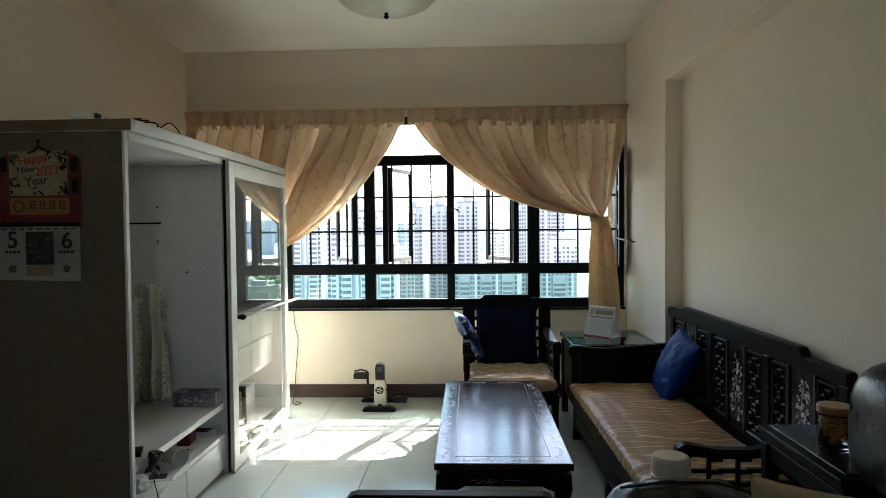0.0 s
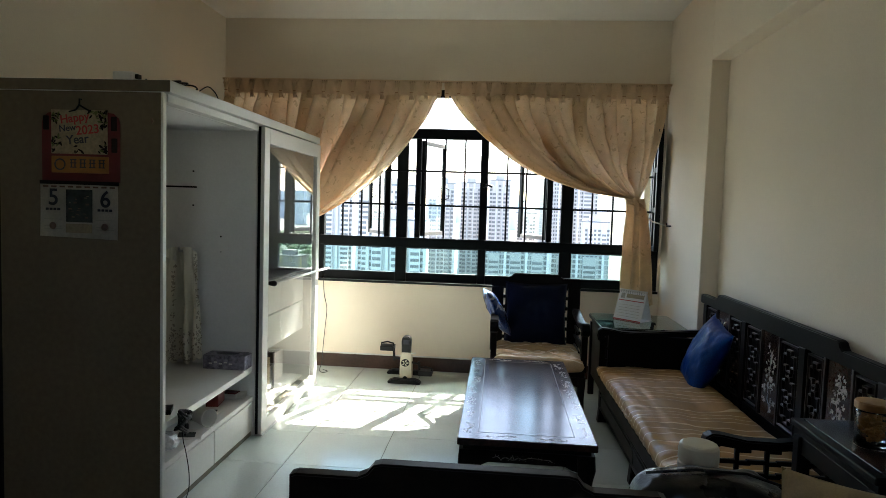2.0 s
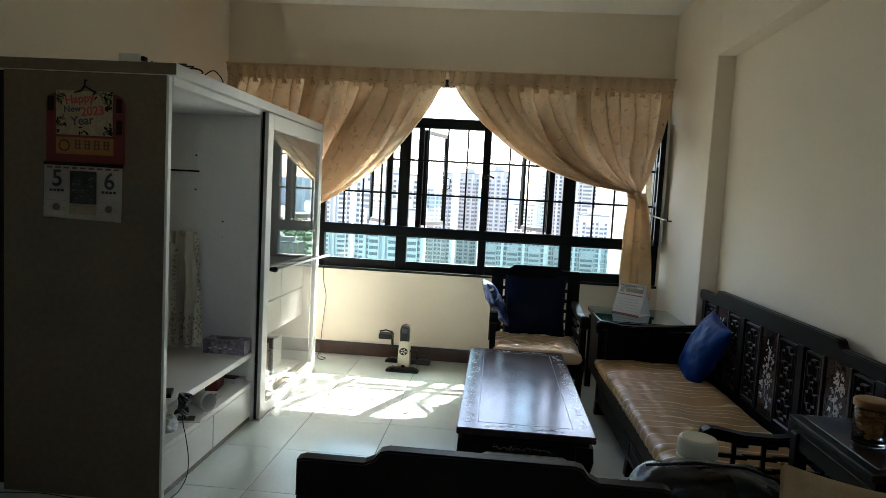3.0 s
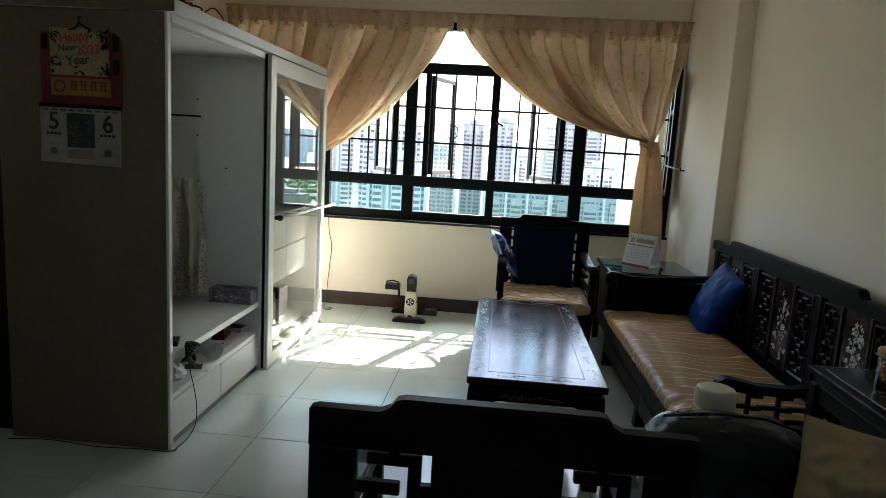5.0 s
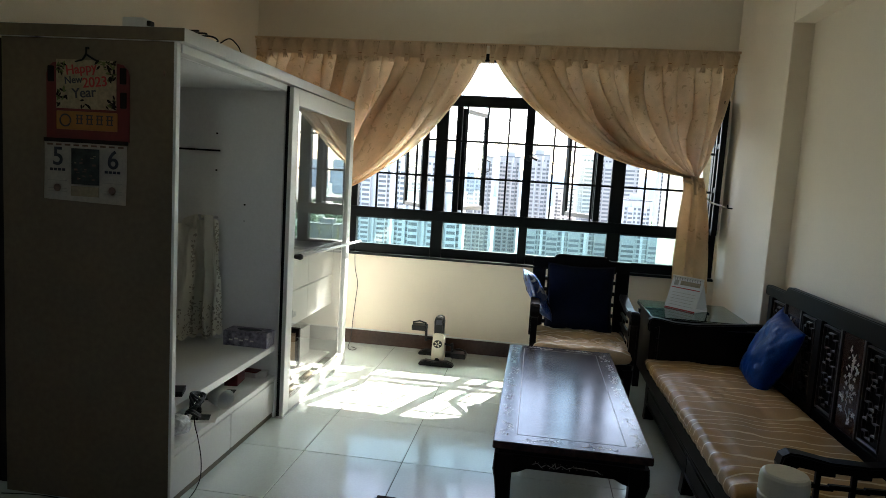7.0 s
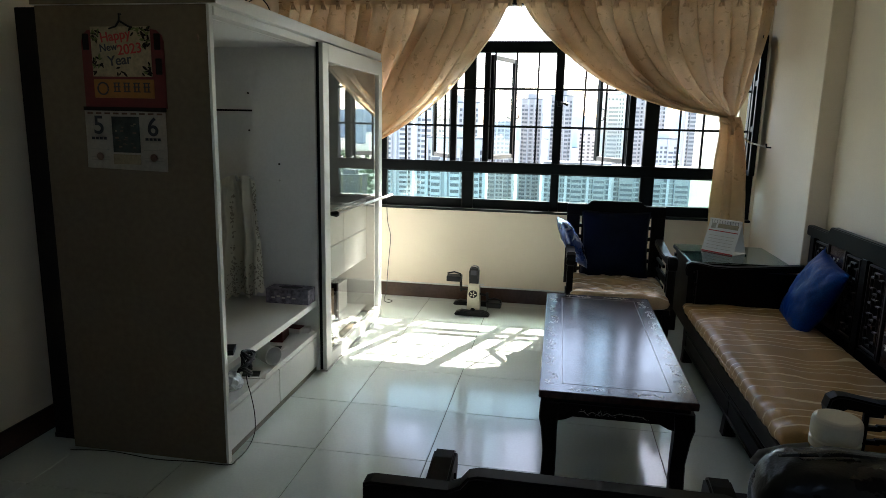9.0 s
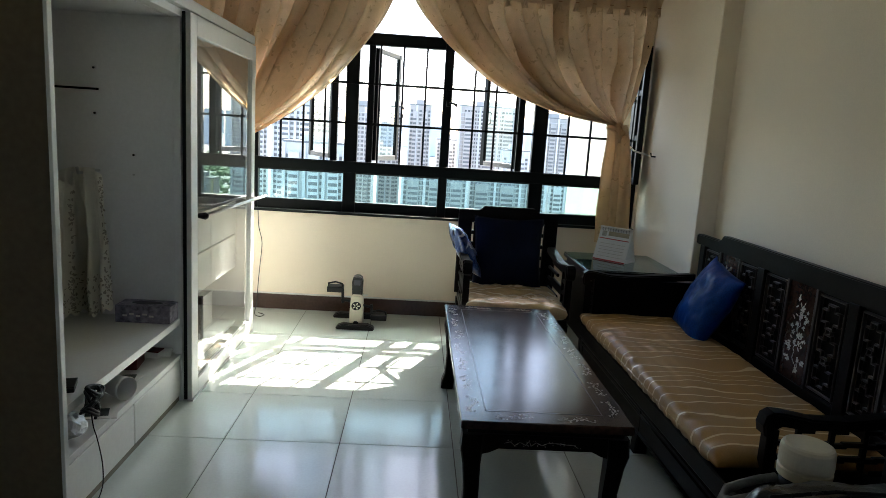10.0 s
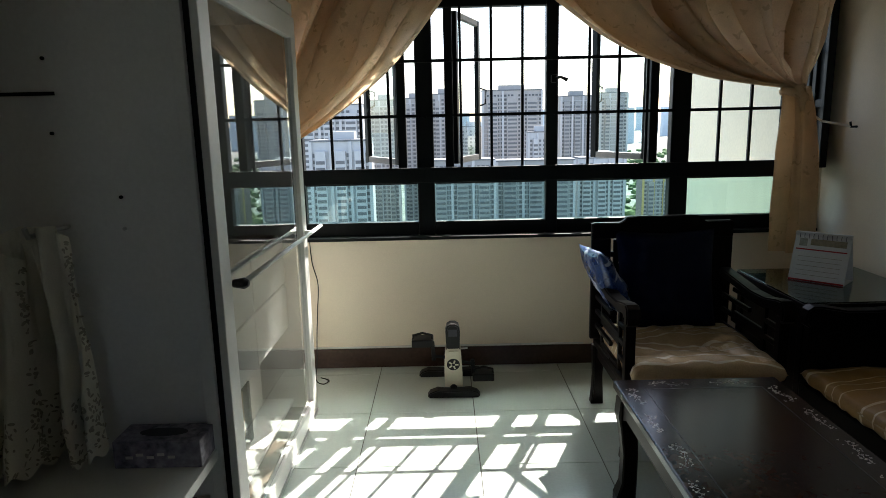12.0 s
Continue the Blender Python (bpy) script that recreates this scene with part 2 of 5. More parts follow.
def prism(bm, outline, axis, a, b, bevel=0.0):
    """A plate of the given outline, from a to b along the axis. x: outline in y, z; y: in x, z; z: in x, y."""
    put = {"x": lambda p, t: (t, p[0], p[1]), "y": lambda p, t: (p[0], t, p[1]), "z": lambda p, t: (p[0], p[1], t)}[axis]
    lo = [bm.verts.new(put(p, a)) for p in outline]
    hi = [bm.verts.new(put(p, b)) for p in outline]
    fs = [bm.faces.new(lo), bm.faces.new(hi[::-1])]
    k = len(outline)
    for i in range(k):
        fs.append(bm.faces.new((lo[i], hi[i], hi[(i + 1) % k], lo[(i + 1) % k])))
    bmesh.ops.recalc_face_normals(bm, faces=fs)
    if bevel:
        es = [e for e in {e for f in fs[:2] for e in f.edges}]
        bmesh.ops.bevel(bm, geom=es, offset=bevel, segments=2, affect="EDGES")
    return bm


def cushion(bm, w, d, h, m, seed=0, n=26, puff=2.6, crease=0.012, box_edge=False):
    """A stuffed cushion: two bulging sheets joined at a seam, with soft creases."""
    top, low = {}, {}
    for i in range(n + 1):
        for j in range(n + 1):
            u, v = i / n * 2 - 1, j / n * 2 - 1
            f = max(0.0, (1 - abs(u) ** puff) * (1 - abs(v) ** puff)) ** (0.35 if box_edge else 0.55)
            pin = 1 - (0.0 if box_edge else 0.07) * ((1 - u * u) * v * v + (1 - v * v) * u * u)
            p = Vector((u * w / 2 * pin, v * d / 2 * pin, 0))
            c = crease * (noise.noise(Vector((u * 2.2 + seed, v * 2.2, seed))) + 0.5 * noise.noise(Vector((u * 6 + seed, v * 6, 3 + seed))))
            top[i, j] = bm.verts.new(m @ (p + Vector((0, 0, h / 2 * f + c * f))))
            low[i, j] = top[i, j] if i in (0, n) or j in (0, n) else bm.verts.new(m @ (p + Vector((0, 0, -h / 2 * f + c * f * 0.6))))
    for i in range(n):
        for j in range(n):
            bm.faces.new((top[i, j], top[i + 1, j], top[i + 1, j + 1], top[i, j + 1]))
            q = (low[i, j], low[i, j + 1], low[i + 1, j + 1], low[i + 1, j])
            bm.faces.new(q)
    return bm


def mesh_of(name, bm, material, smooth=False):
    bmesh.ops.recalc_face_normals(bm, faces=bm.faces)
    me = bpy.data.meshes.new(name)
    bm.to_mesh(me)
    bm.free()
    me.materials.append(material)
    if smooth:
        me.shade_smooth()
    return me


def part(name, bm, material, parent=None, label="", smooth=False, loc=None):
    ob = new(name, mesh_of(name, bm, material, smooth))
    if parent:
        ob.parent = parent
    if loc:
        ob.location = loc
    if label:
        ob["label"] = label
    return ob


def thing(name, label, category, loc=(0, 0, 0), group="", kind=""):
    ob = new(name)
    ob.location = loc
    ob.empty_display_size = 0.1
    return tagged(ob, label, category, group, kind)


def structure(name, bm, material, label, category):
    return tagged(part(name, bm, material), label, category, kind="structure")


def letters(name, words, size, m, material, parent, thick=0.0006, bold=0.0):
    """Words as a flat mesh from the built-in font."""
    cu = bpy.data.curves.new(name, "FONT")
    cu.body, cu.size, cu.extrude, cu.align_x, cu.offset = words, size, thick, "CENTER", bold
    tmp = bpy.data.objects.new(name, cu)
    me = bpy.data.meshes.new_from_object(tmp)
    bpy.data.objects.remove(tmp)
    me.materials.clear()
    me.materials.append(material)
    me.transform(m)
    ob = new(name, me)
    ob.parent = parent
    return ob


# ---- room ----
XL, XR, XRJ = -1.257, 2.535, 2.42
YW, YB, ZC = 1.615, -5.6, 2.925
WX0, WX1, WZ0, WZ1 = -1.16, 2.405, 0.755, 2.36
JUT = 0.55

slab = B()
box(slab, XL - 0.2, XR + 0.2, YB - 0.2, YW + 0.25, -0.2, -0.004)
floor = structure("floor", slab, M_GROUT, "pale polished square floor tiles with thin dark joints", "floor")
wb = B()
box(wb, XL - 0.2, WX0, YW, YW + 0.2, -0.1, ZC)
box(wb, WX1, XRJ + 0.4, YW, YW + 0.2, -0.1, ZC)
box(wb, WX0, WX1, YW, YW + 0.2, -0.1, WZ0)
box(wb, WX0, WX1, YW, YW + 0.2, WZ1, ZC)
structure("wall_north", wb, M_WALL, "cream painted window wall above and below the window", "wall")
wb = B()
box(wb, XL - 0.2, XL, YB, YW, -0.1, ZC)
structure("wall_west", wb, M_WALL, "plain cream painted side wall behind the display cabinet", "wall")
wb = B()
box(wb, XR, XR + 0.2, YB, JUT, -0.1, 2.385)
box(wb, XRJ, XR + 0.2, JUT, YW, -0.1, ZC, 0.006)
box(wb, XRJ, XR + 0.2, YB, JUT, 2.385, ZC, 0.006)
structure("wall_east", wb, M_WALL, "cream painted side wall with a shallow recess under a beam", "wall")
# end wall out of view; its opening is added to let sky light in
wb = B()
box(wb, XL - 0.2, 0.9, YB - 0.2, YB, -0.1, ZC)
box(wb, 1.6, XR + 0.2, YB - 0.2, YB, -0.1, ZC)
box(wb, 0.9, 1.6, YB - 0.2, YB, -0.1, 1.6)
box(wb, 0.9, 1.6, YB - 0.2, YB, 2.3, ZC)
structure("wall_south", wb, M_WALL, "plain cream end wall with an unseen opening added for light", "wall")
wb = B()
box(wb, XL - 0.2, XR + 0.4, YB - 0.2, YW + 0.2, ZC, ZC + 0.15)
structure("ceiling", wb, M_CEIL, "plain off-white painted ceiling", "ceiling")
wb = B()
box(wb, XL, XRJ, YW - 0.012, YW, 0, 0.112, 0.003)
box(wb, XL, XL + 0.012, YB, YW - 0.012, 0, 0.112, 0.003)
box(wb, XR - 0.012, XR, YB, JUT, 0, 0.112, 0.003)
box(wb, XRJ - 0.012, XRJ, JUT - 0.012, YW - 0.012, 0, 0.112, 0.003)
trunk = B()
box(trunk, -0.5, 1.15, YW - 0.010, YW, 0.114, 0.124, 0.002)
structure("trim", trunk, M_WHITEP, "thin white cable duct along the top of the skirting", "cable duct")
structure("baseboard", wb, M_SKIRT, "dark brown glazed skirting along the walls", "skirting")

# floor tiles
tile_me = {}
def tile(x0, x1, y0, y1):
    key = (round(x1 - x0, 3), round(y1 - y0, 3))
    if key not in tile_me:
        bm = B()
        box(bm, -key[0] / 2 + 0.002, key[0] / 2 - 0.002, -key[1] / 2 + 0.002, key[1] / 2 - 0.002, -0.012, 0.0, 0.001, 1)
        tile_me[key] = mesh_of("tile", bm, M_TILE)
    ob = new("tile", tile_me[key])
    ob.parent = floor
    ob.location = ((x0 + x1) / 2, (y0 + y1) / 2, 0)
xs = [XL] + [v * 0.5 for v in range(-2, 5)] + [2.5, XR]
ys = [YB] + [v * 0.5 for v in range(-11, 4)] + [YW]
for xa, xb in zip(xs, xs[1:]):
    for ya, yb in zip(ys, ys[1:]):
        tile(xa, xb, ya, yb)

# ---- window ----
FY0, FY1 = 1.635, 1.70
window = tagged(thing("window_1", "wide black aluminium window with a grille and open casements", "window"), kind="structure")
BAYS = [(-1.08, -0.47), (-0.381, 0.234), (0.327, 0.932), (0.997, 1.607), (1.708, 2.33)]
MULL = [(WX0, -1.08), (-0.47, -0.381), (0.234, 0.327), (0.932, 0.997), (1.607, 1.708), (2.33, WX1)]
for a, b in MULL:
    bm = B()
    box(bm, a, b, FY0, FY1, WZ0, WZ1, 0.006)
    part("mullion", bm, M_BLACKM, window)
for a, b in BAYS:
    for z0, z1, y0 in ((WZ0, 0.830, 0), (1.036, 1.064, 0), (1.955, 2.04, 0), (2.30, WZ1, 0)):
        bm = B()
        box(bm, a, b, FY0 + y0 + 0.003, FY1 - 0.003, z0, z1, 0.005)
        part("rail", bm, M_BLACKM, window)
    for z0, z1, m in ((0.830, 1.036, M_GREEN), (2.04, 2.30, M_GLASS)):
        bm = B()
        box(bm, a, b, 1.664, 1.669, z0, z1)
        pane = part("pane", bm, m, window)
        pane.visible_shadow = False
bm = B()
box(bm, WX0 - 0.02, WX1, 1.575, FY0, 0.738, 0.757, 0.004)
part("window_sill", bm, M_BLACKM, window)
for x in (-0.94, -0.78, -0.62, -0.22, -0.06, 0.092, 0.476, 0.639, 0.804, 1.156, 1.315, 1.466, 1.856, 2.022, 2.187):
    bm = B()
    box(bm, x - 0.007, x + 0.007, 1.618, 1.632, 1.126, 1.955)
    part("grille_bar", bm, M_BLACKM, window)
for z in (1.402, 1.685):
    for a, b in ((WX0 + 0.02, -0.43), (-0.43, 0.28), (0.28, 0.965), (0.965, 1.655), (1.655, WX1 - 0.02)):
        bm = B()
        box(bm, a, b, 1.615, 1.629, z - 0.008, z + 0.008)
        part("grille_bar", bm, M_BLACKM, window)
# fixed stiles beside the casements
for a, b in ((0.132, 0.180), (0.390, 0.436), (1.490, 1.536)):
    bm = B()
    box(bm, a, b, FY0 + 0.006, FY1 - 0.006, 1.126, 1.955, 0.004)
    part("stile", bm, M_BLACKM, window)


def casement(hinge, angle, width, side):
    """An outward-opened sash, hinged at one side."""
    z0, z1 = 1.14, 1.945
    c = part("casement", box(B(), 0, 0.035, -0.015, 0.015, z0, z1, 0.004), M_BLACKM, window)
    for bx in ((width - 0.045, width, -0.015, 0.015, z0, z1), (0.035, width - 0.045, -0.015, 0.015, z0, z0 + 0.035), (0.035, width - 0.045, -0.015, 0.015, z1 - 0.035, z1)):
        part("sash_rail", box(B(), *bx, 0.004), M_BLACKM if bx[5] == z1 and bx[0] > 0.1 else M_GREYS, c)
    g = part("pane", box(B(), 0.035, width - 0.045, -0.003, 0.003, z0 + 0.035, z1 - 0.035), M_SASH, c)
    g.visible_shadow = False
    h = B()
    rod(h, [(width - 0.02, -0.02, 1.46), (width - 0.02, -0.05, 1.47), (width - 0.02, -0.055, 1.55), (width - 0.02, -0.02, 1.56)], 0.006)
    part("handle", h, M_BLACKM, c)
    c.matrix_basis = pose(hinge, 1.69, 0, 0, 0, angle if side > 0 else 180 - angle)
    return c


casement(0.14, 60, 0.44, -1)
casement(0.445, 70, 0.44, 1)
casement(1.50, 60, 0.44, -1)
# lower bar of the inner grille, on short brackets
part("grille_bar", box(B(), WX0 + 0.02, WX1 - 0.03, 1.600, 1.612, 1.048, 1.128, 0.003), M_BLACKM, window)
for x in (-0.425, 0.28, 0.965, 1.655, 2.36):
    part("bracket", box(B(), x - 0.012, x + 0.012, 1.612, 1.635, 1.06, 1.10, 0.003), M_BLACKM, window)
bm = B()
box(bm, 0.955, 0.985, 1.60, 1.636, 1.56, 1.60, 0.005)
rod(bm, [(0.97, 1.61, 1.58), (1.0, 1.58, 1.585), (1.035, 1.575, 1.57)], [0.008, 0.008, 0.012])
part("latch", bm, M_BLACKM, window)

# inward-folded grille leaf lying along the side wall
leaf = thing("grille_leaf", "black metal grille leaf folded back against the wall", "window grille", (2.35, 1.613, 0))
leaf.rotation_euler = (0, 0, radians(181.0))
for bx in ((-0.02, 0.02, 0, 0.035, 1.09, 2.06), (-0.02, 0.02, 0.095, 0.125, 1.09, 2.06)):
    part("stile", box(B(), *bx, 0.004), M_BLACKM, leaf)
for z in (1.09, 1.40, 1.72, 2.02):
    part("rail", box(B(), -0.016, 0.016, 0.035, 0.095, z, z + 0.04, 0.003), M_BLACKM, leaf)
part("panel", box(B(), -0.004, 0.004, 0.035, 0.095, 1.13, 2.02), M_BLACKM, leaf)

# ---- outside ----
bm = B()
box(bm, 2.32, 2.62, 1.86, 3.5, -20, 6)
structure("outside_wall_fin", bm, M_FIN, "cream plastered outside wall beside the window", "wall")
# added ledge out of view; its depth limits sun on curtains and floor
bm = B()
box(bm, WX0 - 0.3, WX1 + 0.3, 1.815, 2.08, 2.36, 2.46)
structure("sun_block_ledge", bm, M_FIN, "unseen ledge added over the window to cut off the sun", "ledge")
GZ = -72.0
bm = B()
N = 40
grid = [[bm.verts.new((-4500 + 9000 * i / N, -4500 + 9400 * j / N, GZ + 3 * noise.noise(Vector((i * 0.6, j * 0.6, 1))))) for j in range(N + 1)] for i in range(N + 1)]
for i in range(N):
    for j in range(N):
        bm.faces.new((grid[i][j], grid[i + 1][j], grid[i + 1][j + 1], grid[i][j + 1]))
structure("ground", bm, M_GROUND, "green and built-up city ground far below", "ground")

CX, CY, CZ, F12, HZ = 0.377, -1.94, 1.366, 1156.0, 217.0


def tower(p0, p1, top, dist, wall, depth=16, floors=2.8, step=2.6, win=(1.7, 1.45), single=False, band=None, crown=True):
    """A tower block that spans a stretch of the outlook, at its distance."""
    x0, x1 = CX + (p0 - 780) / F12 * dist, CX + (p1 - 780) / F12 * dist
    z1 = CZ + (HZ - top) / F12 * dist
    y0 = CY + dist
    t = thing("tower_block", "tall pale apartment tower with rows of windows", "building", ((x0 + x1) / 2, y0, GZ), "towers outside")
    w, h = x1 - x0, z1 - GZ
    part("wall", box(B(), -w / 2, w / 2, 0, depth, 0, h), wall, t)
    roof = part("roof", box(B(), -w / 2 - 0.4, w / 2 + 0.4, -0.4, depth + 0.4, h, h + 0.8), M_ROOFT, t)
    if crown:
        part("tank_room", box(B(), -w * 0.22, w * 0.22, depth * 0.3, depth * 0.8, h + 0.8, h + 4.2), wall, roof)
    cols = max(2, int((w - 1.5) / step))
    verts, faces = [], []
    wm = None
    n_single = 0
    for f in range(1, int((h - 2) / floors)):
        z = f * floors
        if z + GZ < -0.17 * dist:
            continue
        for c in range(cols):
            if (c * 7 + int(p0)) % 9 == 4:
                continue
            x = -w / 2 + (c + 0.5) * w / cols
            ww, hh = win[0] * (0.75 if c % 3 == 1 else 1.0), win[1]
            if single and n_single < 290:
                if wm is None:
                    wm = mesh_of("window", box(B(), -win[0] / 2, win[0] / 2, -0.12, 0.05, 0, hh), M_TGLASS)
                o = new("window", wm)
                o.parent, o.location = t, (x, 0, z + 0.8)
                n_single += 1
                continue
            k = len(verts)
            for dx in (-ww / 2, ww / 2):
                for dy in (-0.12, 0.05):
                    for dz in (0, hh):
                        verts.append((x + dx, dy, z + 0.8 + dz))
            faces += [(k, k + 1, k + 5, k + 4), (k, k + 2, k + 3, k + 1), (k + 4, k + 5, k + 7, k + 6), (k + 1, k + 3, k + 7, k + 5), (k, k + 4, k + 6, k + 2)]
    if verts:
        me = bpy.data.meshes.new("window_field")
        me.from_pydata(verts, [], faces)
        me.materials.append(M_TGLASS)
        o = tagged(new("window_field", me), kind="stuff")
        o.parent = t
    # floor slabs and piers in relief
    bm = B()
    for f in range(1, int(h / floors)):
        if f * floors + GZ > -0.17 * dist:
            box(bm, -w / 2 - 0.1, w / 2 + 0.1, -0.35, 0, f * floors, f * floors + 0.35)
    tagged(part("slab_relief", bm, M_TWHITE, t), kind="stuff")
    bays = 2 if w < 22 else 3
    for q in range(bays):
        xx = -w / 2 + (q + 0.5) * w / bays
        part("bay", box(B(), xx - w * 0.09, xx + w * 0.09, -1.6, 0, 0, h - 4), wall, t)
        bm = B()
        for f in range(1, int((h - 6) / floors)):
            if f * floors + GZ > -0.17 * dist:
                box(bm, xx - w * 0.075, xx + w * 0.075, -1.72, -1.58, f * floors + 0.7, f * floors + 2.1)
        tagged(part("bay_glazing", bm, M_TGLASS, t), kind="stuff")
    for q in (0.0, 0.34, 0.67, 1.0):
        xx = -w / 2 + q * w
        part("pier", box(B(), xx - 0.7, xx + 0.7, -0.8, 0, 0, h), band or M_TWHITE, t)
    return t


tower(430, 520, 196, 380, M_TWHITE)
tower(528, 640, 184, 350, M_TWHITE, single=True)
tower(548, 652, 246, 285, M_TWHITE, step=3.2, win=(2.0, 1.6), single=True)
tower(655, 702, 178, 430, M_TGREY)
tower(712, 748, 176, 470, M_TBEIGE)
tower(762, 800, 170, 460, M_TBEIGE)
tower(812, 846, 226, 520, M_TWHITE)
tower(850, 952, 166, 480, M_TBEIGE, step=2.3, win=(1.7, 1.5))
tower(756, 870, 284, 360, M_TGREY, step=2.3, win=(1.7, 1.6), crown=False)
tower(874, 1010, 287, 380, M_TGREY, step=2.3, win=(1.7, 1.6), crown=False)
tower(930, 976, 238, 430, M_TWHITE)
tower(986, 1042, 178, 500, M_TGREY)
tower(1054, 1100, 174, 520, M_TBEIGE)
tower(1018, 1098, 285, 400, M_TWHITE, step=2.8)
tower(1132, 1186, 318, 450, M_TBEIGE, band=M_TYEL)
tower(1236, 1300, 180, 520, M_TGREY)
tower(1330, 1420, 230, 560, M_TWHITE)
tower(1480, 1560, 205, 480, M_TBEIGE)
tower(1700, 1800, 190, 520, M_TGREY)

# far trees and hazy skyline
rng = random.Random(3)
ball = B()
bmesh.ops.create_icosphere(ball, subdivisions=2, radius=1.0)
ball_v, ball_f = [v.co.copy() for v in ball.verts], [[v.index for v in f.verts] for f in ball.faces]
ball.free()
verts, faces = [], []
for k in range(1800):
    d = rng.uniform(420, 1500)
    r = rng.uniform(2.5, 5.5)
    c, sx, sz, k0 = Vector((CX + rng.uniform(0.16, 0.95) * d, CY + d, GZ + r * 0.5)), r * rng.uniform(0.8, 1.6), r * rng.uniform(0.6, 1.0), len(verts)
    for v in ball_v:
        p = c + Vector((v.x * sx, v.y * r, v.z * sz))
        verts.append(p + 1.4 * noise.noise_vector(p * 0.33) + 0.9 * noise.noise_vector(p * 0.9))
    faces += [[i + k0 for i in f] for f in ball_f]
woods = bpy.data.meshes.new("far_woods")
woods.from_pydata(verts, [], faces)
woods.materials.append(M_TREE)
tagged(new("far_woods", woods), "dark green tree belt between far buildings", "trees", kind="stuff")
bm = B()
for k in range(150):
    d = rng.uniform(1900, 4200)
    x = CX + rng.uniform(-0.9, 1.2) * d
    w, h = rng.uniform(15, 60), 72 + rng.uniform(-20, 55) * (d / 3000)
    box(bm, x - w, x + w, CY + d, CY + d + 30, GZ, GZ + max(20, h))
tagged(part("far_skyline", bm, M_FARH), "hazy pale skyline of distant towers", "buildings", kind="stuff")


# ---- curtains ----
def curve_at(pts, t):
    """A smooth curve through points, by cubic blending."""
    n = len(pts) - 1
    s = min(max(t, 0), 0.99999) * n
    i = int(s)
    f = s - i
    p0, p1, p2, p3 = pts[max(i - 1, 0)], pts[i], pts[i + 1], pts[min(i + 2, n)]
    return tuple(0.5 * (2 * b + (c - a) * f + (2 * a - 5 * b + 4 * c - d) * f * f + (3 * b - a - 3 * c + d) * f ** 3) for a, b, c, d in zip(p0, p1, p2, p3))


